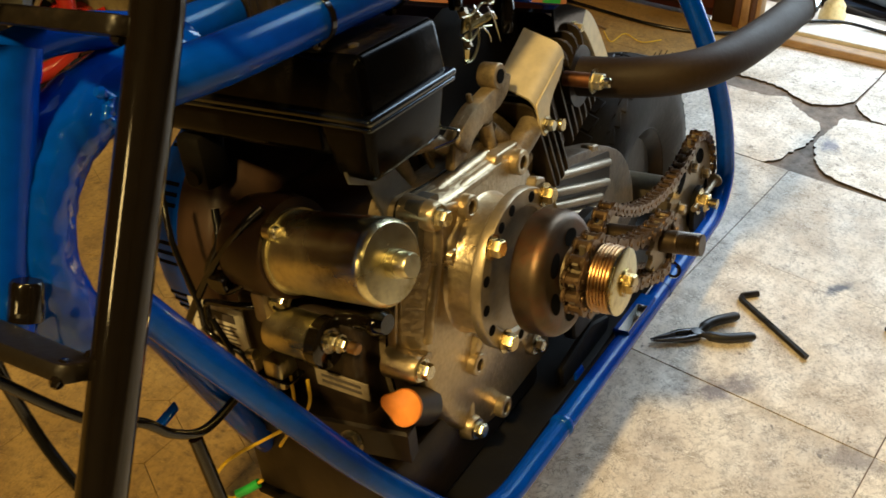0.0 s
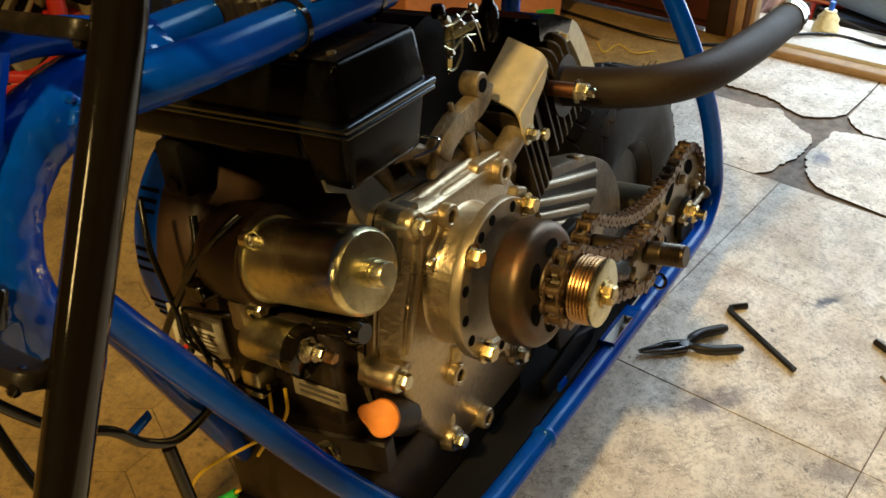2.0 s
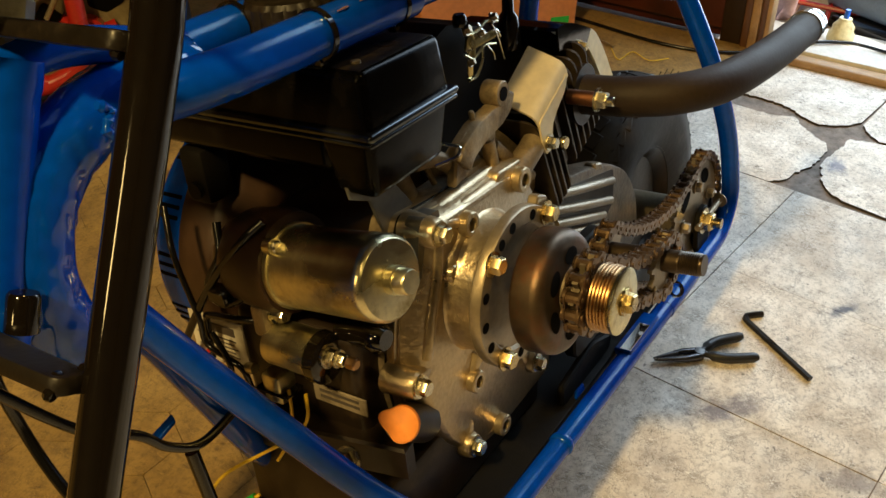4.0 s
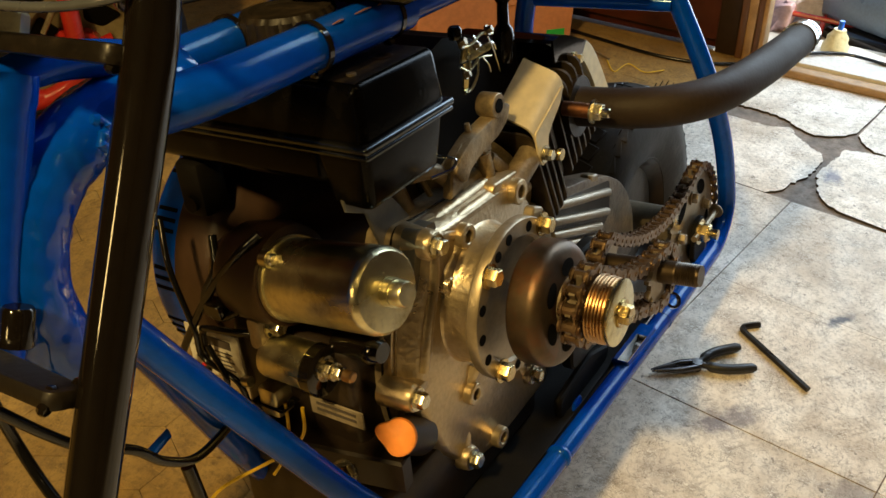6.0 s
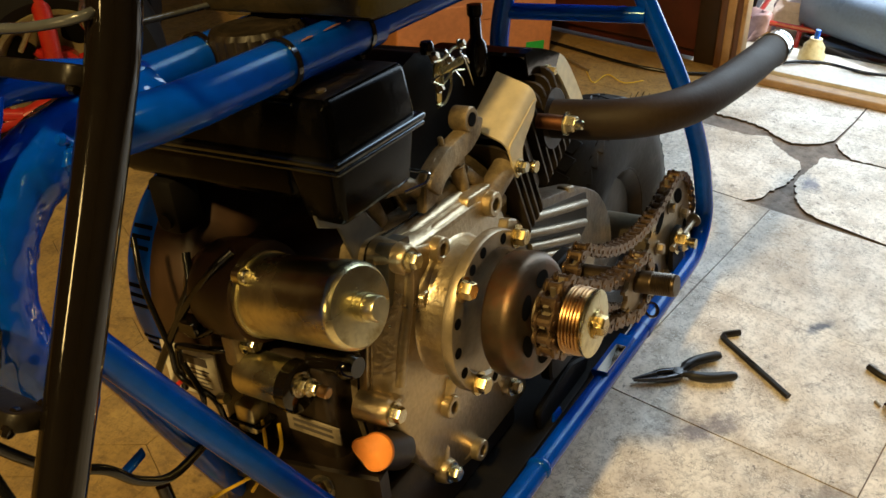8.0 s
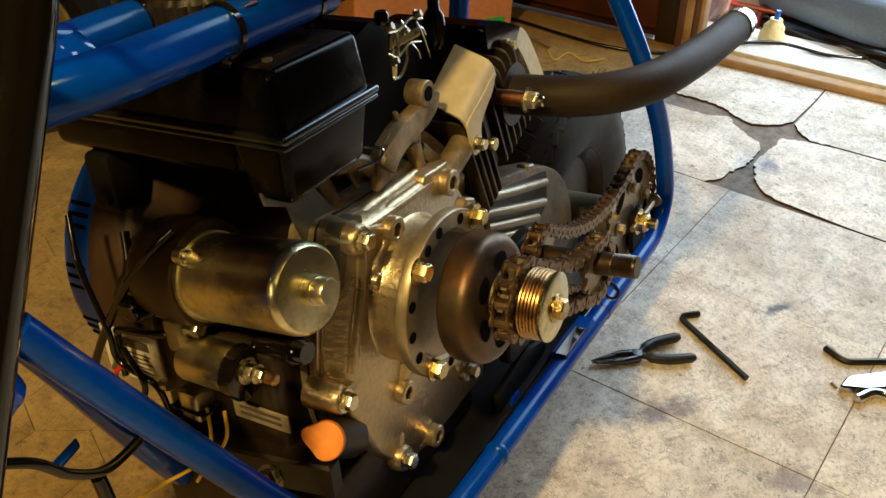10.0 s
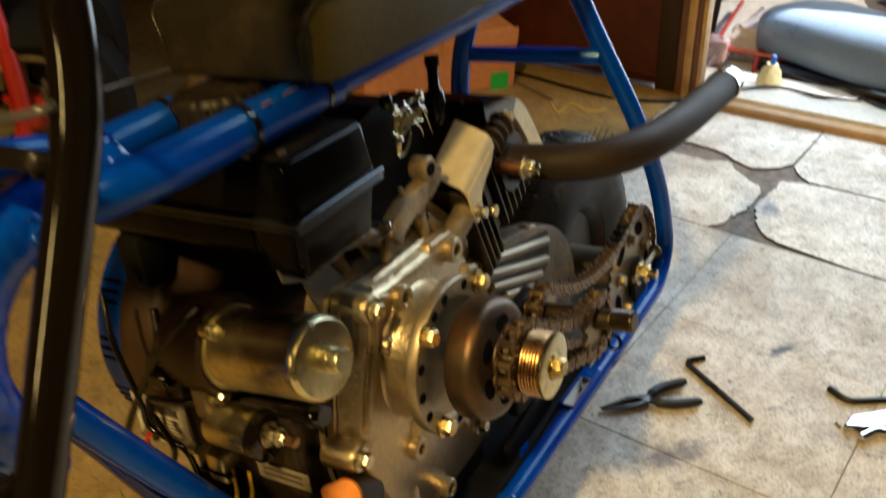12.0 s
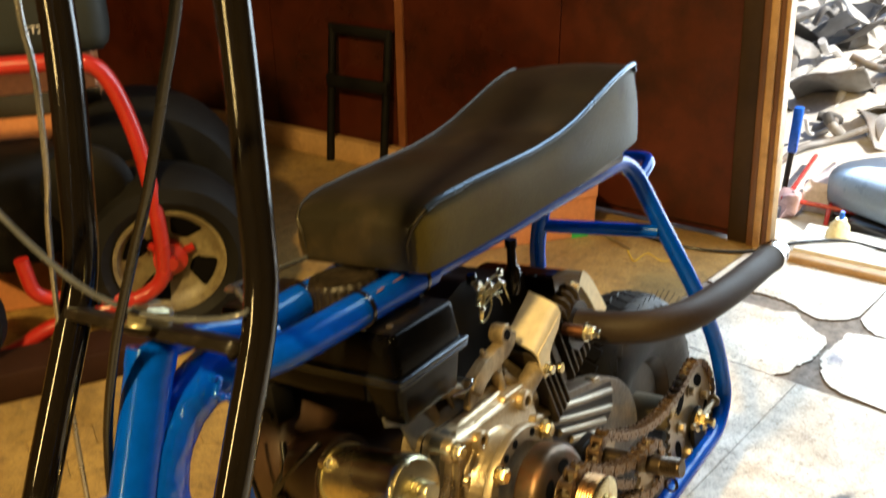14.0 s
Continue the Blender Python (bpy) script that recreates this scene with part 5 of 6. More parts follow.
# ---- the garage ----
def floor_mat(name, pale, dark, grime, scratch=0.6, stains=()):
    """Worn vinyl: blotches, grime, scuffs and hairline scratches."""
    m, nt, b = nodes_of(name)
    N, L = nt.nodes.new, nt.links.new
    co = N("ShaderNodeNewGeometry")
    pos = co.outputs["Position"]

    def tex(scale, detail, rough, lo, hi, stretch=None):
        src = pos
        if stretch:
            mp = N("ShaderNodeMapping")
            mp.inputs["Scale"].default_value, mp.inputs["Rotation"].default_value = stretch[0], (0, 0, stretch[1])
            L(pos, mp.inputs[0])
            src = mp.outputs[0]
        t, r = N("ShaderNodeTexNoise"), N("ShaderNodeMapRange")
        t.inputs["Scale"].default_value, t.inputs["Detail"].default_value, t.inputs["Roughness"].default_value = scale, detail, rough
        L(src, t.inputs["Vector"])
        r.inputs[1].default_value, r.inputs[2].default_value = lo, hi
        L(t.outputs[0], r.inputs[0])
        return r.outputs[0]

    def blend(fac, a, c):
        x = N("ShaderNodeMix")
        x.data_type = 'RGBA'
        if isinstance(fac, float):
            x.inputs[0].default_value = fac
        else:
            L(fac, x.inputs[0])
        for k, v in ((6, a), (7, c)):
            if isinstance(v, tuple):
                x.inputs[k].default_value = (*v, 1)
            else:
                L(v, x.inputs[k])
        return x.outputs[2]

    def damp(v, f):
        q = N("ShaderNodeMath")
        q.operation = 'MULTIPLY'
        L(v, q.inputs[0])
        q.inputs[1].default_value = f
        return q.outputs[0]
    def hair(scale, width, lo, hi, stretch=None):
        """Curling hairline scratches, broken up in patches."""
        t, q, r = N("ShaderNodeTexNoise"), N("ShaderNodeMath"), N("ShaderNodeMapRange")
        t.inputs["Scale"].default_value, t.inputs["Detail"].default_value, t.inputs["Distortion"].default_value = scale, 2, 1.2
        src = pos
        if stretch:
            mp = N("ShaderNodeMapping")
            mp.inputs["Scale"].default_value, mp.inputs["Rotation"].default_value = stretch[0], (0, 0, stretch[1])
            L(pos, mp.inputs[0])
            src = mp.outputs[0]
        L(src, t.inputs["Vector"])
        q.operation = 'SUBTRACT'
        q.inputs[1].default_value = 0.5
        L(t.outputs[0], q.inputs[0])
        ab = N("ShaderNodeMath")
        ab.operation = 'ABSOLUTE'
        L(q.outputs[0], ab.inputs[0])
        r.inputs[1].default_value, r.inputs[2].default_value = width, 0.0
        L(ab.outputs[0], r.inputs[0])
        pr = N("ShaderNodeMath")
        pr.operation = 'MULTIPLY'
        L(r.outputs[0], pr.inputs[0])
        L(tex(scale * 0.6, 3, 0.6, lo, hi), pr.inputs[1])
        return pr.outputs[0]

    def stain(x, y, rx, ry, turn, colour, c, amount):
        """One spilt stain with a ragged outline."""
        mp, sep, nz = N("ShaderNodeMapping"), N("ShaderNodeVectorMath"), N("ShaderNodeMath")
        mp.vector_type = 'TEXTURE'
        mp.inputs["Location"].default_value = (x, y, 0)
        mp.inputs["Rotation"].default_value = (0, 0, turn)
        mp.inputs["Scale"].default_value = (rx, ry, 1)
        L(pos, mp.inputs[0])
        sep.operation = 'LENGTH'
        L(mp.outputs[0], sep.inputs[0])
        nz.operation = 'ADD'
        L(sep.outputs["Value"], nz.inputs[0])
        L(tex(45, 7, 0.75, 0.3, 0.7), nz.inputs[1])
        r = N("ShaderNodeMapRange")
        r.inputs[1].default_value, r.inputs[2].default_value = 1.35, 0.75
        L(nz.outputs[0], r.inputs[0])
        return blend(damp(r.outputs[0], amount), c, colour)
    c = blend(tex(4.5, 9, 0.7, 0.38, 0.64), dark, pale)
    c = blend(damp(tex(17, 8, 0.75, 0.46, 0.66), 0.6), c, tuple(x * 1.5 for x in grime))
    c = blend(damp(tex(42, 7, 0.75, 0.50, 0.68), 0.75), c, grime)
    c = blend(damp(tex(170, 4, 0.7, 0.50, 0.72), 0.55), c, tuple(x * 0.6 for x in grime))
    c = blend(damp(hair(46, 0.020, 0.46, 0.58), scratch * 0.55), c, tuple(x * 0.3 for x in grime))
    c = blend(damp(hair(95, 0.034, 0.46, 0.58, ((1, 2.2, 1), 0.7)), scratch * 0.6), c, tuple(x * 0.35 for x in grime))
    c = blend(damp(hair(70, 0.022, 0.46, 0.58, ((2.6, 1, 1), 0.3)), scratch * 0.8), c, tuple(min(1, x * 1.12) for x in pale))
    c = blend(damp(tex(75, 3, 0.6, 0.66, 0.69), 0.6 if stains else 0.35), c, tuple(x * 0.2 for x in grime))
    if stains:
        for x, y, rx, ry, turn, colour, amount in stains:
            c = stain(x, y, rx, ry, turn, colour, c, amount)
    oi = N("ShaderNodeObjectInfo")
    hs = N("ShaderNodeHueSaturation")
    mr = N("ShaderNodeMapRange")
    mr.inputs[3].default_value, mr.inputs[4].default_value = 0.88, 1.06
    L(oi.outputs["Random"], mr.inputs[0])
    L(mr.outputs[0], hs.inputs["Value"])
    L(c, hs.inputs["Color"])
    L(hs.outputs[0], b.inputs["Base Color"])
    rr = N("ShaderNodeMapRange")
    rr.inputs[3].default_value, rr.inputs[4].default_value = 0.42, 0.75
    L(tex(20, 6, 0.7, 0.3, 0.7), rr.inputs[0])
    L(rr.outputs[0], b.inputs["Roughness"])
    bp = N("ShaderNodeBump")
    bp.inputs["Strength"].default_value, bp.inputs["Distance"].default_value = 0.25, 0.001
    L(tex(120, 6, 0.7, 0.3, 0.7), bp.inputs["Height"])
    L(bp.outputs[0], b.inputs["Normal"])
    return m


TILE = floor_mat("worn_grey_vinyl_tile", (0.91, 0.86, 0.78), (0.60, 0.52, 0.42), (0.20, 0.15, 0.10), 0.95,
                 ((0.33, -0.255, 0.075, 0.022, -0.75, (0.10, 0.075, 0.085), 0.8), (0.577, -0.337, 0.040, 0.012, -0.6, (0.035, 0.04, 0.07), 0.9), (0.53, -0.41, 0.012, 0.010, 0.2, (0.02, 0.018, 0.016), 0.9),
                  (0.947, -0.267, 0.035, 0.022, 0.3, (0.10, 0.11, 0.18), 0.75), (0.30, -0.40, 0.03, 0.05, 0.5, (0.13, 0.10, 0.10), 0.6)))
HEX = floor_mat("yellowed_vinyl_hexagon", (0.41, 0.26, 0.070), (0.24, 0.145, 0.037), (0.085, 0.050, 0.017), 0.6)
FAR_TILE = floor_mat("dark_brown_vinyl", (0.36, 0.23, 0.075), (0.22, 0.125, 0.036), (0.09, 0.052, 0.018), 0.6)
SUB = mat("bare_screed", (0.31, 0.25, 0.205), 0.85, 0.0, 0.45, 34, 190, 0.6, 0.1, 0.0, (0.10, 0.075, 0.055), 0.60)
# dirt and the shade along the cracks, both in one dark colour
EDGE = mat("dirty_shaded_vinyl_edge", (0.055, 0.042, 0.030), 0.9, 0.0, 0.5, 60, 200, 0.3, 0.1)
CONC = mat("pale_yard_concrete", (0.55, 0.52, 0.47), 0.85, 0.0, 0.75, 3, 60, 0.2, 0.1, 0.0, (0.34, 0.29, 0.23), 0.66)

floor = thing("floor", rbox((-2.6, -2.6, -0.06), (1.34, 2.4, -0.0035), 0), SUB, "bare grey screed under broken vinyl tiles", "floor", "structure")
ground = thing("ground", rbox((1.342, -60, -0.12), (80, 60, -0.03), 0), CONC, "pale dusty concrete yard", "ground", "structure")
# tile grid
GO, GA, GB = V((0.836, -0.224, 0)), V((0.247, -0.0463, 0)), V((-0.029, -0.288, 0))


def grid(i, j):
    return GO + GA * i + GB * j


def tile(poly, name="floor_tile", material=TILE, top=0.0):
    bm = prism(poly, -0.0035, top, 'z')
    ob = part(name, bm, material, floor)
    return ob


broken = {(0, 0): [(0.845, -0.290), (0.862, -0.268), (0.885, -0.256), (0.920, -0.246), (0.945, -0.244), (0.985, -0.254), (1.015, -0.262), (1.048, -0.268), (1.058, -0.300), (1.062, -0.36), (1.054, -0.5525), (0.808, -0.5105), (0.822, -0.40)],
          (0, -1): [(0.840, -0.183), (0.862, -0.205), (0.885, -0.211), (0.908, -0.222), (0.936, -0.235), (0.964, -0.239), (0.990, -0.243), (1.012, -0.237), (1.022, -0.222), (1.038, -0.206), (1.055, -0.186), (1.078, -0.174), (1.070, -0.15), (1.064, -0.133), (1.066, -0.10), (1.070, -0.02), (0.864, 0.058), (0.853, -0.06)],
          (1, 0): [(1.113, -0.280), (1.086, -0.295), (1.066, -0.312), (1.067, -0.36), (1.060, -0.5535), (1.30, -0.600), (1.328, -0.318), (1.22, -0.300)],
          (1, -1): [(1.122, -0.276), (1.108, -0.264), (1.096, -0.254), (1.083, -0.234), (1.074, -0.214), (1.078, -0.200), (1.086, -0.188), (1.105, -0.160), (1.116, -0.136), (1.119, -0.110), (1.121, -0.060), (1.118, 0.012), (1.33, -0.03), (1.33, -0.315), (1.22, -0.297)]}
rnd = random.Random(4)
for i in range(-8, 2):
    for j in range(-1, 6):
        if j == -1 and i <= -4:
            continue
        if (i, j) in broken:
            p = broken[(i, j)]
            if sum(p[k][0] * p[(k + 1) % len(p)][1] - p[(k + 1) % len(p)][0] * p[k][1] for k in range(len(p))) < 0:
                p = p[::-1]
            rough = []
            for a, b in zip(p, p[1:] + p[:1]):
                rough.append(a)
                n = max(1, int(math.dist(a, b) / 0.006)) if math.dist(a, b) < 0.06 else 1
                for k in range(1, n):
                    rough.append((a[0] + (b[0] - a[0]) * k / n + rnd.uniform(-0.0025, 0.0025), a[1] + (b[1] - a[1]) * k / n + rnd.uniform(-0.0025, 0.0025)))
            ob = tile(rough, top=0.0005)
            # side faces darkened for the shade and dirt in the cracks
            ob.data.materials.append(EDGE)
            for f in ob.data.polygons:
                if abs(f.normal.z) < 0.5:
                    f.material_index = 1
            continue
        g = 0.0007
        q = [grid(i, j) + (GA - GB).normalized() * 0, grid(i + 1, j), grid(i + 1, j + 1), grid(i, j + 1)]
        c = sum(q, V((0, 0, 0))) / 4
        q = [c + (a - c) * (1 - g / (a - c).length * 1.4) for a in q][::-1]
        tile([(a.x, a.y) for a in q], top=rnd.uniform(-0.0004, 0.0004))
# hexagon vinyl beyond the bike
hexes = []
HR = 0.052
near_hex = 0
for i in range(-26, 18):
    for j in range(-5, 46):
        x = 0.2 + i * HR * 1.5 + 0.0
        y = 0.02 + (j + (0.5 if i % 2 else 0)) * HR * math.sqrt(3)
        x2, y2 = x + 0.19 * (y - 0.0) * -0.2, y - 0.10 * (x - 0.2)
        if x2 > 0.72 or y2 > 2.3 or y2 < (0.055 if x2 > 0.04 else -0.228) - 0.187 * (x2 - 0.836) + 0.05:
            continue
        a = rnd.uniform(-0.0001, 0.0001)
        poly = []
        for k in range(6):
            px, py = x + (HR - 0.0004) * math.cos(math.tau * k / 6), y + (HR - 0.0004) * math.sin(math.tau * k / 6)
            poly.append((px - 0.038 * py, py - 0.10 * (px - 0.2)))
        if -0.75 < x2 < 0.75 and y2 < 0.95 and near_hex < 280:
            near_hex += 1
            tile(poly, "hexagon_tile", HEX, a)
        else:
            hexes.append(prism(poly, -0.0035, a, 'z'))
tagged(part("hexagon_tile", join(*hexes), HEX, floor), kind="stuff")
# darker brown tiles towards the wall
for i in range(-1, 2):
    for j in range(-9, -1):
        q = [grid(i, j), grid(i + 1, j), grid(i + 1, j + 1), grid(i, j + 1)]
        c = sum(q, V((0, 0, 0))) / 4
        if c.x + 0.14 < 0.70:
            continue
        q = [c + (a - c) * 0.997 for a in q][::-1]
        tile([(max(0.735, min(1.338, a.x)), a.y) for a in q], "floor_tile", FAR_TILE, 0.0)

# ---- walls ----
def slab(name, lo, hi, material, label):
    return thing(name, rbox(lo, hi, 0.0), material, label, "wall", "structure")


wall_east = slab("wall_east", (1.36, 0.03, 0), (1.46, 2.5, 2.5), WALLWOOD, "red-brown varnished board wall")
for k, y in enumerate((0.03, 0.47, 0.91, 1.35, 1.79)):
    part("wall_board", rbox((1.345, y + 0.0008, 0.055 if k else 0.02), (1.362, y + 0.4392, 2.45), 0.0008, 1), WALLWOOD, wall_east)
part("wall_batten", rbox((1.336, 0.900, 0.06), (1.346, 0.925, 2.4), 0.002, 1), mat("worn_red_batten", (0.22, 0.075, 0.03), 0.45, 0.0, 0.6, 6, 60, 0.1), wall_east)
thing("baseboard", rbox((1.300, 0.60, -0.003), (1.335, 2.4, 0.062), 0.004, 2), PALEWOOD, "pale worn timber along the wall foot", "baseboard", "structure")
# tilts the door post to fit its slant in the camera's view
LEAN_POST = Matrix.Translation((0, -0.03, 0)) @ Matrix.Rotation(radians(-3.6), 4, 'X') @ Matrix.Translation((0, 0.03, 0))
jamb = thing("door_frame", rbox((1.332, -0.008, -0.01), (1.40, 0.034, 2.48), 0.004, 2, LEAN_POST), mat("dull_brown_post", (0.045, 0.024, 0.011), 0.6, 0.0, 0.5, 5, 60, 0.2, 0.12, 0.0, None, 0.62, 0.15), "dark stained door post, tilted to fit the view", "door frame", "structure")
BEAD = mat("brown_door_bead", (0.15, 0.062, 0.024), 0.5, 0.0, 0.6, 6, 60, 0.15)
part("stop_bead", rbox((1.326, -0.0225, 0.0), (1.38, -0.0085, 2.4), 0.002, 2, LEAN_POST), BEAD, jamb)
part("edge_strip", rbox((1.320, -0.0400, 0.0), (1.38, -0.0230, 2.4), 0.003, 2, LEAN_POST), PALEWOOD, jamb, "pale bare timber strip")
part("stop_bead", rbox((1.325, -0.0515, 0.0), (1.38, -0.0405, 2.4), 0.002, 2, LEAN_POST), BEAD, jamb)
part("edge_strip", rbox((1.319, -0.0610, 0.0), (1.37, -0.0520, 2.4), 0.002, 2, LEAN_POST), PALEWOOD, jamb)
# unseen walls added to narrow the opening and its daylight
slab("wall_east_far", (1.36, -2.8, 0), (1.46, -1.06, 2.5), PLASTER, "unseen dark wall beside the door")
slab("wall_east_top", (1.36, -1.06, 2.05), (1.46, 0.03, 2.5), PLASTER, "unseen dark wall over the door")
slab("wall_north", (-2.7, 2.4, 0), (1.46, 2.5, 2.5), WALLWOOD, "dark board wall")
# unseen walls and ceiling, kept dark so gloss parts mirror little light
slab("wall_west", (-2.7, -2.8, 0), (-2.6, 2.4, 2.5), PLASTER, "unseen dark wall closing the room")
slab("wall_south", (-2.6, -2.8, 0), (1.36, -2.6, 2.5), PLASTER, "unseen dark wall closing the room")
thing("ceiling", rbox((-2.7, -2.8, 2.5), (1.46, 2.5, 2.6), 0), DARKWOOD, "unseen ceiling, dark to keep reflections down", "ceiling", "structure")

# door sill: planks and a pale board
sill = thing("door_sill", rbox((1.285, -0.95, 0.0), (1.318, -0.068, 0.016), 0.005, 3), PALEWOOD, "worn timber door sill strip", "door sill", "structure")
part("sill_board", rbox((1.320, -1.2, 0.0), (1.40, -0.108, 0.022), 0.003, 2), WHITE, sill, "pale dusty board")
part("sill_back", rbox((1.402, -1.2, -0.02), (1.48, -0.108, 0.016), 0.003, 2), WHITE, sill)
thing("power_cord", sweep(spline([(1.25, 0.75, 0.004), (1.27, 0.40, 0.004), (1.24, 0.12, 0.004), (1.28, -0.02, 0.006), (1.345, -0.12, 0.026), (1.40, -0.20, 0.026), (1.395, -0.29, 0.026), (1.43, -0.36, 0.022)], 8), 0.0035, 10), CABLE, "black power cord trailing across the sill", "cord")

# ---- tools on the floor ----
def pliers(name, label, tip, joint, h1, h2):
    """Long-nose pliers lying flat, handles apart."""
    tip, joint, h1, h2 = [V((*p, 0)) for p in (tip, joint, h1, h2)]
    ob = tagged(new(name), label, "pliers")
    d = (tip - joint).normalized()
    n = V((-d.y, d.x, 0))
    for s in (-1, 1):
        a = [joint + n * 0.0045 * s, joint + d * 0.02 + n * 0.006 * s, tip + n * 0.0012 * s]
        part("jaw", sweep([p + V((0, 0, 0.006)) for p in a], [0.0046, 0.0042, 0.0014], 12), mat("dark_tool_steel", (0.16, 0.16, 0.17), 0.32, 1.0, 0.6, 30, 200, 0.08), ob)
    part("pivot", lathe([(0, 0), (0.0065, 0), (0.006, 0.011), (0, 0.0115)], joint, (0, 0, 1), 20), mat("dark_pivot_steel", (0.12, 0.12, 0.12), 0.35, 1.0, 0.6, 30, 200, 0.08), ob)
    for s, h in ((1, h1), (-1, h2)):
        mid = joint.lerp(h, 0.45) + (h - joint).normalized().cross(V((0, 0, 1))) * (-0.006 * s)
        line = [p + V((0, 0, 0.0075)) for p in spline([joint, mid, h], 8)]
        part("handle", sweep(line, [0.0038] * 4 + [0.0060] * (len(line) - 5) + [0.0040], 14), mat("dark_rubber_grip", (0.018, 0.017, 0.017), 0.5, 0.0, 0.7, 30, 200, 0.1), ob, "black rubber-dipped handle")
    return ob


def hex_key(name, pts, r, label):
    return thing(name, sweep(fillet([(*p, r) for p in pts], 0.012), r, 6), mat("black_oxide_steel", (0.030, 0.026, 0.022), 0.38, 0.6, 0.7, 40, 200, 0.05), label, "hex key", group="hex keys on the floor")


pliers("long_nose_pliers", "black-handled long-nose pliers lying open on the tiles", (0.360, -0.162), (0.397, -0.205), (0.453, -0.241), (0.426, -0.267))
hex_key("hex_key", [(0.512, -0.252), (0.494, -0.231), (0.425, -0.328)], 0.0042, "black hex key lying on worn tiles")
hex_key("hex_key", [(0.527, -0.403), (0.512, -0.427), (0.555, -0.500)], 0.0042, "bent black hex key near steel pliers")
pl = tagged(new("slip_joint_pliers"), "bright steel slip-joint pliers lying on the tiles", "pliers")
part("jaw", prism(soft([(0.458, -0.425), (0.482, -0.432), (0.512, -0.470), (0.535, -0.500), (0.50, -0.498), (0.470, -0.455)], 0.006), 0.0, 0.011, 'z', 0.002, 1), CHROME, pl)
part("handle", sweep(spline([(0.500, -0.480, 0.007), (0.49, -0.53, 0.007), (0.50, -0.60, 0.007)], 6), 0.006, 12), CHROME, pl)
part("handle", sweep(spline([(0.452, -0.446, 0.006), (0.475, -0.470, 0.006), (0.46, -0.53, 0.006), (0.455, -0.60, 0.006)], 6), 0.006, 12), CHROME, pl)
nail = thing("loose_screw", sweep([(0.470, -0.418, 0.002), (0.464, -0.424, 0.002)], 0.002, 8), STEEL, "small dark screw lying on the floor", "screw")

# ---- red go-kart behind the bike ----
KX, KN = V((0.41, 0.76, 0)), V((0.774, -0.633, 0)).normalized()   # its foot point and its run


def kp(u, z, off=0.0):
    """A point u metres along the kart's side, z up, off metres behind it."""
    p = KX + KN * u + V((0.633, 0.774, 0)) * off
    return (p.x, p.y, z)


kart = tagged(new("go_kart"), "red tube-framed go-kart parked in the shadow", "go-kart")
side = [kp(-0.45, 0.530), kp(-0.207, 0.527), kp(-0.125, 0.525), kp(-0.085, 0.520), kp(-0.062, 0.500), kp(-0.043, 0.450), kp(-0.027, 0.366), kp(-0.019, 0.264), kp(-0.019, 0.170), kp(-0.032, 0.124), kp(-0.077, 0.098), kp(-0.150, 0.085), kp(-0.222, 0.070), kp(-0.312, 0.029), kp(-0.45, 0.026)]
part("frame_tube", sweep(spline(side, 6), 0.0135, 16), RED, kart, "bright red painted tube")
part("frame_tube", sweep(fillet([kp(-0.077, 0.100), kp(-0.235, 0.130), kp(-0.243, 0.205)], 0.03), 0.0125, 14), RED, kart)
part("frame_tube", sweep([kp(-0.035, 0.12, 0.10), kp(0.012, 0.16, 0.02)], 0.011, 14), RED, kart)
WHEEL = V((0.633, 0.774, 0)).to_track_quat('Z', 'Y').to_matrix().to_4x4()
part("wheel_hub", join(lathe([(0, 0), (0.030, 0), (0.030, 0.030), (0.012, 0.034), (0.012, 0.05), (0, 0.05)], kp(-0.008, 0.160, 0.040), (-0.633, -0.774, 0), 20), *[sweep([kp(-0.008, 0.160, 0.022), kp(-0.008 + 0.045 * math.cos(a), 0.160 + 0.045 * math.sin(a), 0.024)], 0.008, 8) for a in (0.3, 2.4, 4.5)]), RED, kart)
wh = part("wheel_rim", lathe([(0.022, 0.034), (0.040, 0.030), (0.066, 0.018), (0.082, 0.012), (0.090, -0.002), (0.096, -0.004), (0.0985, 0.004), (0.096, 0.018), (0.080, 0.03), (0.03, 0.045)], kp(-0.008, 0.160, 0.0), (0.633, 0.774, 0), 48, True), CREAM, kart, "cream painted wheel rim")
# gaps in the rim are dark fans, their shade put in colour
for a in (0.5, 2.07, 3.64, 5.21):
    fan = soft([(0.040, -0.014), (0.076, -0.030), (0.080, 0.0), (0.076, 0.030), (0.040, 0.014)], 0.008)
    o = prism(fan, 0.0080, 0.0100, 'z')
    for v in o.verts:
        v.co.z += 0.020 * (0.080 - v.co.xy.length) / 0.04
    o.transform(Matrix.Translation(kp(-0.008, 0.160, 0.002)) @ WHEEL @ Matrix.Rotation(a, 4, 'Z'))
    part("rim_opening", o, HOLE_SHADE, wh)
part("tyre", lathe([(0.097, 0.0), (0.115, -0.012), (0.140, -0.008), (0.155, 0.02), (0.158, 0.06), (0.155, 0.10), (0.140, 0.13), (0.115, 0.135), (0.097, 0.12)], kp(-0.008, 0.160, 0.0), (0.633, 0.774, 0), 56, True), RUBBER, kart, "wide black kart tyre")
part("tyre", lathe([(0.098, 0.0), (0.13, -0.012), (0.18, -0.008), (0.20, 0.02), (0.205, 0.08), (0.20, 0.14), (0.18, 0.165), (0.13, 0.17), (0.098, 0.16)], kp(-0.035, 0.200, 0.17), (0.633, 0.774, 0), 56, True), RUBBER, kart)
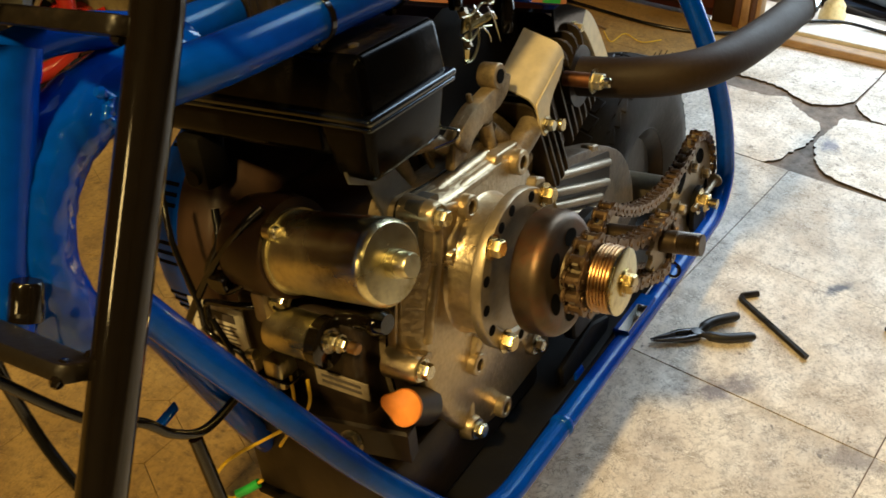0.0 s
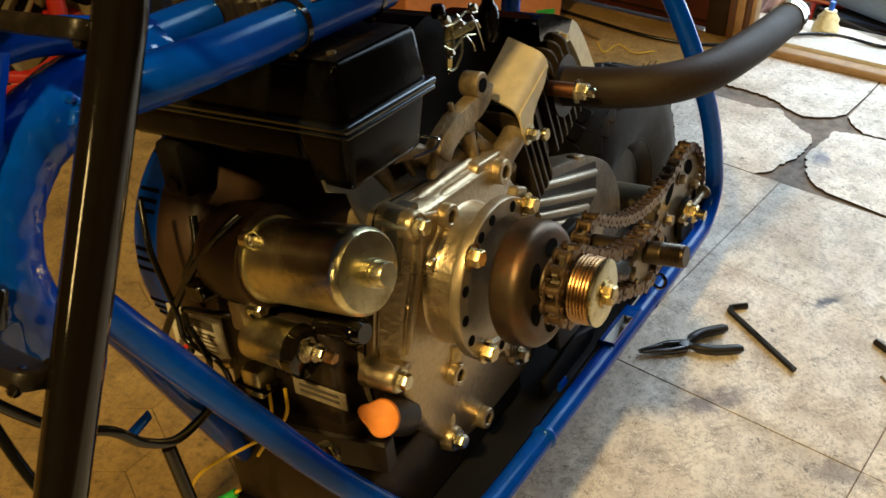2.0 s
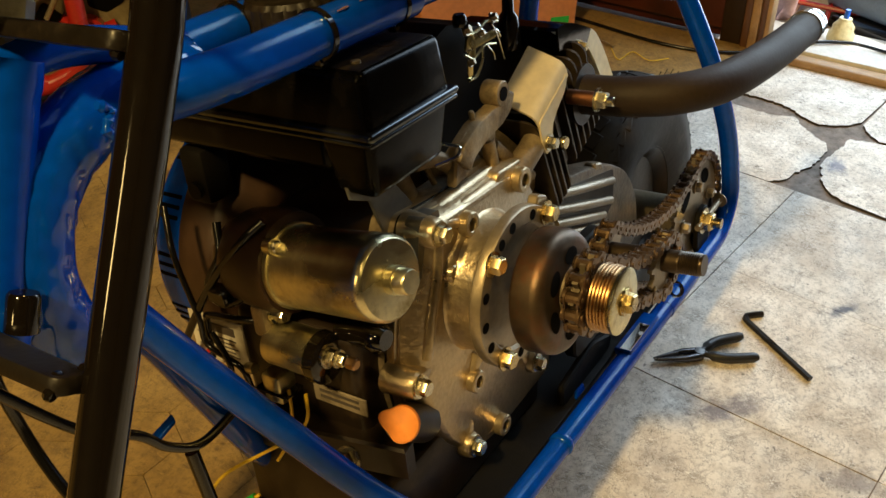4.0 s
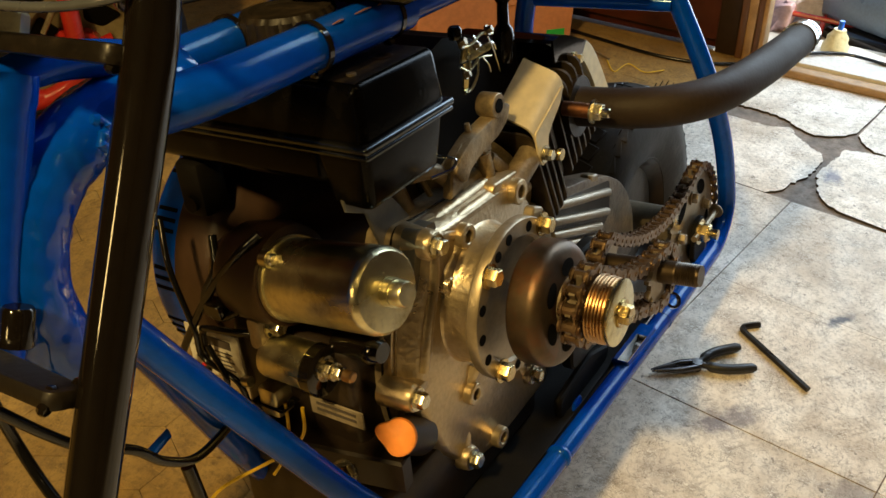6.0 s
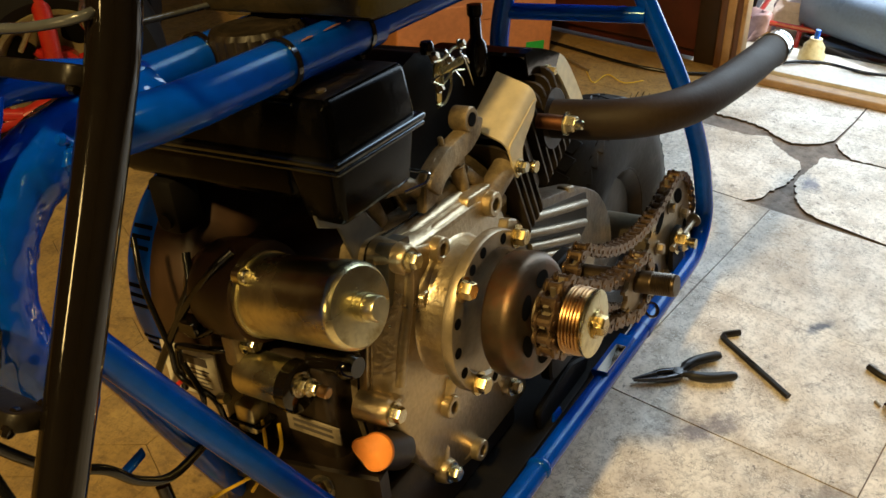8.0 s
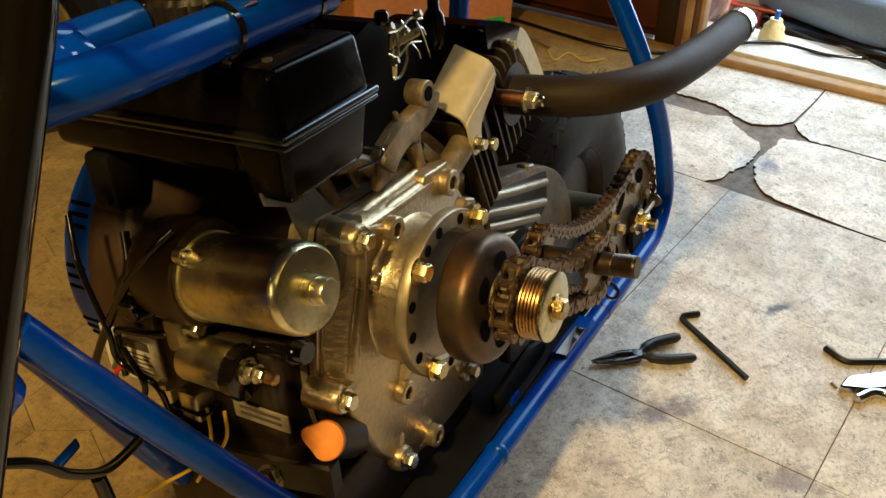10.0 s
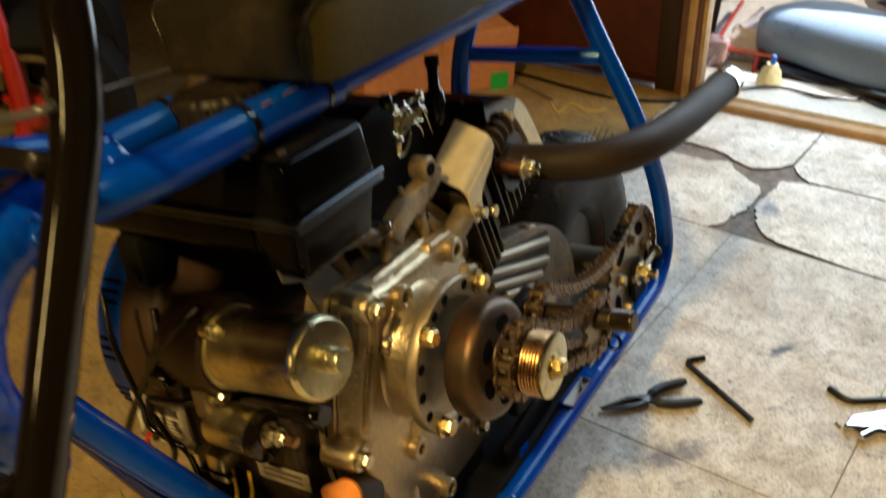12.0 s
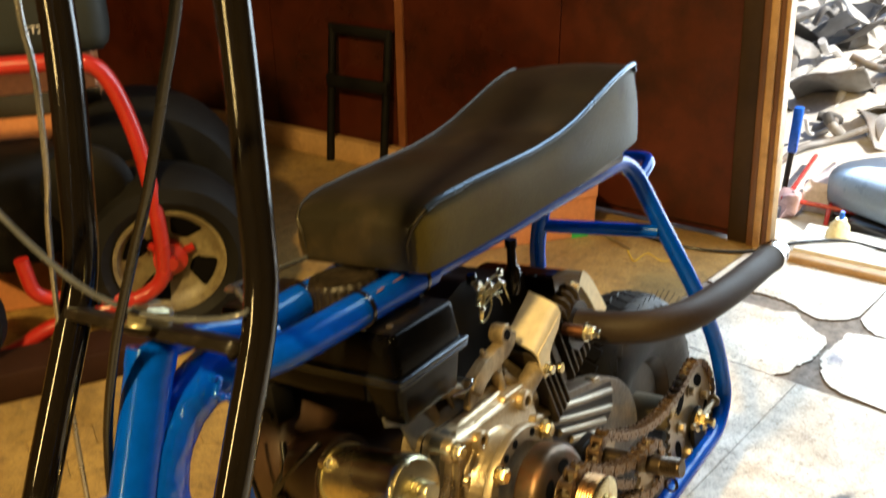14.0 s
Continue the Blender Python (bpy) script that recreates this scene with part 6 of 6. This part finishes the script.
part("tyre", lathe([(0.04, 0.0), (0.07, -0.01), (0.085, 0.0), (0.09, 0.03), (0.085, 0.06), (0.04, 0.06)], kp(-0.37, 0.12, -0.06), (0.633, 0.774, 0), 40, True), RUBBER, kart)
part("engine_block", join(rbox((-0.11, -0.10, 0.15), (0.09, 0.10, 0.345), 0.03, 3, Matrix.Translation(kp(-0.26, 0, 0.18))), lathe([(0, 0), (0.07, 0), (0.075, 0.03), (0.05, 0.05), (0, 0.05)], kp(-0.12, 0.30, 0.06), (-0.633, -0.774, 0.1), 26)), MATT, kart)
part("seat_cover", join(rbox((-0.12, -0.05, 0.520), (0.25, 0.12, 0.80), 0.03, 3, Matrix.Translation(kp(-0.295, 0, 0.10)) @ Matrix.Rotation(radians(-39), 4, 'Z'))), mat("dark_grey_green_cover", (0.011, 0.015, 0.012), 0.55, 0.0, 0.7, 8, 120, 0.1), kart)
word = bpy.data.curves.new("print_mark", 'FONT')
word.body, word.size, word.extrude = "CT2", 0.0165, 0.0004
mark = new("print_mark", word)
mark.parent = kart
mark.matrix_basis = Matrix.Translation(kp(-0.172, 0.5630, 0.045)) @ Matrix.Rotation(radians(-39.3), 4, 'Z') @ Matrix.Rotation(radians(90), 4, 'X')
word.materials.append(WHITE)
part("chain_guard", sweep(spline([kp(-0.06, 0.20, 0.0), kp(-0.03, 0.245, 0.0), kp(0.01, 0.275, 0.0)], 4), 0.004, 8), STEEL, kart)
carton = thing("carton", rbox((-0.17, 0.0, 0.0), (0.13, 0.22, 0.52), 0.004, 1, Matrix.Translation(kp(-0.215, 0, 0.22)) @ Matrix.Rotation(radians(-39), 4, 'Z')), CARD, "orange-brown cardboard carton with a black band", "carton")
part("black_band", rbox((-0.172, -0.003, 0.385), (0.132, 0.0, 0.425), 0, 1, Matrix.Translation(kp(-0.215, 0, 0.22)) @ Matrix.Rotation(radians(-39), 4, 'Z')), BLACK, carton)
thing("timber_beam", rbox((-0.55, -0.04, 0.0), (0.16, 0.05, 0.055), 0.006, 2, Matrix.Translation(kp(-0.22, 0, -0.06)) @ Matrix.Rotation(radians(-33), 4, 'Z')), DARKWOOD, "dark timber beam lying on the floor", "beam")

# ---- hand truck against the wall ----
truck = tagged(new("hand_truck"), "black steel hand truck leaning on the board wall", "hand truck")
for y in (1.115, 0.935):
    part("upright", sweep([(1.29, y + 0.01, 0.0), (1.325, y, 0.370)], 0.011, 14), MATT, truck)
for z, x in ((0.362, 1.322), (0.232, 1.30)):
    part("rung", rbox((x - 0.008, 0.925, z - (0.014 if z > 0.3 else 0.022)), (x + 0.006, 1.125, z + 0.012), 0.005, 2), MATT, truck)

# ---- cardboard at the wall foot ----
BOX_AT = Matrix.Translation((1.205, 0.298, 0)) @ Matrix.Rotation(radians(138.5), 4, 'Z')
box = thing("cardboard_box", rbox((0.0, -0.105, 0.0), (0.330, 0.0, 0.125), 0.003, 1, BOX_AT), CARD, "open orange-brown cardboard box by the wall", "box")
part("flap", rbox((0.0, 0.0005, 0.095), (0.165, 0.0035, 0.130), 0.001, 1, BOX_AT), CARD, box)
part("green_print", rbox((0.016, 0.0002, 0.000), (0.056, 0.0008, 0.036), 0, 1, BOX_AT), GREEN, box)
thing("wire_scrap", sweep(spline([(1.18, 0.09, 0.004), (1.15, 0.12, 0.004), (1.17, 0.16, 0.004), (1.12, 0.17, 0.004), (1.16, 0.20, 0.004)], 5), 0.0012, 8), YELLOW, "tangle of yellow wire on the floor", "wire")
thing("thin_rod", sweep([(1.22, 0.30, 0.004), (1.17, 0.20, 0.004)], 0.0025, 8), STEEL, "thin steel rod lying on the floor", "rod")
leadw = thing("hanging_lead", sweep(spline([(1.334, 0.33, 0.30), (1.333, 0.34, 0.21), (1.332, 0.40, 0.165), (1.333, 0.46, 0.18)], 6), 0.004, 8), CABLE, "black lead hanging on the wall", "cable")

# ---- beyond the door ----
def scooter_seat():
    st = [(-0.17, 0.035, 0.0), (-0.165, 0.07, 0.0), (-0.14, 0.095, 0.01), (-0.08, 0.108, 0.015), (0.0, 0.108, 0.012), (0.08, 0.095, 0.006), (0.16, 0.070, 0.0), (0.22, 0.050, -0.004), (0.26, 0.038, -0.010), (0.272, 0.025, -0.016)]
    bm = bmesh.new()
    rings = []
    for x, w, lift in st:
        ring = []
        for k in range(20):
            a = math.tau * k / 20
            ring.append(bm.verts.new((x, w * math.copysign(abs(math.cos(a)) ** 0.6, math.cos(a)), 0.085 + lift + 0.052 * math.copysign(abs(math.sin(a)) ** 0.55, math.sin(a)))))
        rings.append(ring)
    for a, b in zip(rings, rings[1:]):
        for k in range(20):
            bm.faces.new((a[k], a[(k + 1) % 20], b[(k + 1) % 20], b[k]))
    bm.faces.new(rings[0])
    bm.faces.new(rings[-1][::-1])
    return bm


ss = tagged(new("scooter_seat"), "blue-grey vinyl scooter seat lying outside the door", "seat")
ss.matrix_world = Matrix.Translation((1.60, -0.31, -0.03)) @ Matrix.Scale(1.1, 4) @ Matrix.Rotation(radians(-128), 4, 'Z') @ Matrix.Rotation(radians(-7), 4, 'Y')
cush = part("cushion", scooter_seat(), GREY_SEAT, ss)
part("base_shell", rbox((-0.15, -0.085, 0.0), (0.20, 0.085, 0.05), 0.02, 3), BLACK, ss)
part("hinge", rbox((0.235, -0.02, -0.005), (0.262, 0.02, 0.065), 0.006, 2), BLACK, ss)
bot = thing("bottle", lathe([(0, 0), (0.024, 0), (0.026, 0.004), (0.026, 0.016), (0.021, 0.022), (0.021, 0.032), (0.013, 0.042), (0.012, 0.048), (0, 0.048)], (1.425, -0.180, 0.016), (0, 0, 1), 26), mat("cream_plastic", (0.66, 0.60, 0.36), 0.4, 0.0, 0.8, 14, 120, 0.05, 0.1, 0.0, (0.25, 0.2, 0.08), 0.66), "small cream plastic pot with a blue nozzle", "bottle")
part("nozzle", lathe([(0, 0), (0.0055, 0), (0.005, 0.018), (0, 0.018)], (1.425, -0.180, 0.063), (0, 0, 1), 14), mat("bright_blue_plastic", (0.01, 0.12, 0.65), 0.35, 0.0, 0.85, 40, 120, 0.02), bot)
rack = tagged(new("wire_rack"), "red wire rack with rags outside the door", "rack")
for y in (-0.06, -0.16, -0.26):
    part("rod", sweep([(1.60, y + 0.03, -0.03), (1.60, y + 0.03, 0.015), (1.95, y + 0.03, 0.015)], 0.006, 8), RED, rack)
part("rod", sweep([(1.60, -0.02, 0.015), (1.60, -0.24, 0.015)], 0.006, 8), RED, rack)
for k, (c, lo, hi) in enumerate((((0.60, 0.55, 0.58), (1.64, -0.17, -0.03), (1.80, -0.06, 0.05)), ((0.35, 0.42, 0.55), (1.70, -0.24, -0.03), (1.85, -0.14, 0.06)), ((0.66, 0.45, 0.46), (1.58, -0.07, -0.03), (1.64, -0.02, 0.04)))):
    b = rbox(lo, hi, 0.02, 3)
    bmesh.ops.subdivide_edges(b, edges=list(b.edges), cuts=2, use_grid_fill=True)
    for v in b.verts:
        v.co += noise.noise_vector(v.co * 30) * 0.02
    thing("rag", b, mat("rag_cloth", c, 0.9, 0.0, 0.7, 12, 120, 0.2), "crumpled cloth rag by the door", "rag", group="rags outside")
post = thing("post", sweep([(1.70, -0.005, -0.03), (1.705, -0.008, 0.12)], 0.007, 14), DARKCAST, "thin dark post with a bright blue top", "post")
part("blue_top", rbox((1.693, -0.020, 0.10), (1.713, 0.002, 0.215), 0.004, 2), mat("bright_blue_paint", (0.01, 0.14, 0.75), 0.35, 0.0, 0.85, 40, 120, 0.02), post)
thing("plastic_cap", lathe([(0, 0), (0.011, 0), (0.012, 0.011), (0.008, 0.018), (0, 0.018)], (1.84, -0.10, 0.02), (0, 0.2, 1), 18), RED, "red plastic cap on the scrap", "cap")
spare = thing("spare_tyre", lathe([(0.08, -0.04), (0.12, -0.055), (0.16, -0.04), (0.17, 0), (0.16, 0.04), (0.12, 0.055), (0.08, 0.04)], (2.15, -0.52, 0.12), (-0.4, 0.25, 1), 36, True), RUBBER, "old black tyre lying in scrap metal", "tyre")
# heap of scrap metal
rs2 = random.Random(11)
scrap = {0: [], 1: [], 2: []}
for k in range(330):
    t = rs2.random()
    x = 1.95 + 1.7 * rs2.random()
    y = -1.7 + 2.1 * rs2.random()
    hgt = 0.30 * min(1.0, (x - 1.8) / 1.2)
    z = -0.02 + hgt * rs2.random()
    m4 = Matrix.Translation((x, y, z)) @ Euler((rs2.uniform(-0.7, 0.7), rs2.uniform(-0.6, 0.6), rs2.uniform(0, 6.3))).to_matrix().to_4x4()
    if t < 0.45:
        L = rs2.uniform(0.08, 0.34)
        b = sweep(spline([(-L / 2, 0, 0), (-L / 6, rs2.uniform(-0.05, 0.05), rs2.uniform(-0.03, 0.05)), (L / 6, rs2.uniform(-0.05, 0.05), rs2.uniform(-0.03, 0.05)), (L / 2, 0, 0)], 4), rs2.uniform(0.005, 0.018), 9)
    elif t < 0.75:
        b = rbox((-rs2.uniform(0.05, 0.16), -rs2.uniform(0.03, 0.12), -0.004), (rs2.uniform(0.05, 0.16), rs2.uniform(0.03, 0.12), 0.004), 0.003, 1)
        bmesh.ops.subdivide_edges(b, edges=[e for e in b.edges if e.calc_length() > 0.04], cuts=4, use_grid_fill=True)
        for v in b.verts:
            v.co.z += 0.04 * noise.noise(v.co * 9 + V((k, 0, 0)))
    else:
        r = rs2.uniform(0.03, 0.075)
        b = lathe([(0, -r), (r, -r), (r * 1.1, 0), (r * 0.9, r), (r * 0.4, r * 1.1), (0, r * 1.1)], (0, 0, 0), (1, 0, 0.2), 14)
    b.transform(m4)
    scrap[k % 3].append(b)
for k, mt in enumerate((GREYMETAL, mat("pale_weathered_aluminium", (0.80, 0.79, 0.76), 0.5, 0.1, 0.75, 6, 60, 0.15), mat("dark_scrap", (0.085, 0.080, 0.072), 0.6, 0.1, 0.6, 6, 60, 0.15))):
    thing("scrap_heap", join(*scrap[k]), mt, ("dull grey metal scrap in a heap", "pale aluminium scrap in a heap", "dark rubber and metal scrap in a heap")[k], "scrap", "stuff")
bank = bmesh.new()
bmesh.ops.create_grid(bank, x_segments=50, y_segments=50, size=1.0)
bank.transform(Matrix.Translation((2.95, -0.7, -0.03)) @ Matrix.Diagonal((1.05, 1.6, 1, 1)))
for v in bank.verts:
    e = max(0.0, 1 - (abs(v.co.x - 2.95) / 1.05) ** 2) * max(0.0, 1 - (abs(v.co.y + 0.7) / 1.6) ** 2)
    v.co.z += e * 0.20 + 0.05 * e * noise.noise(v.co * 7)
thing("rubble_bank", bank, CONC, "low bank of pale rubble under the scrap", "rubble", "stuff")
yard = slab("yard_wall", (5.2, -6, -0.03), (5.35, 4, 2.4), mat("whitewashed_wall", (0.78, 0.75, 0.68), 0.85, 0.0, 0.85, 2, 40, 0.1), "sunlit whitewashed yard wall")
# a yellowing weed on the bank
weed = random.Random(5)
blades = []
for k in range(22):
    a, lean, tall = weed.uniform(0, 6.28), weed.uniform(0.02, 0.14), weed.uniform(0.16, 0.34)
    foot = V((3.05 + weed.uniform(-0.05, 0.05), -0.60 + weed.uniform(-0.06, 0.06), 0.16))
    tip = foot + V((math.cos(a) * lean, math.sin(a) * lean, tall))
    blades.append(sweep(spline([foot, foot.lerp(tip, 0.5) + V((0, 0, 0.02)), tip], 3), [0.006, 0.008, 0.008, 0.007, 0.006, 0.004, 0.0012], 6, flat=0.25))
thing("weed", join(*blades), mat("yellow_green_leaf", (0.30, 0.27, 0.03), 0.6, 0.0, 0.6, 8, 60, 0.1), "yellow-green weed growing from the scrap", "plant", "stuff")
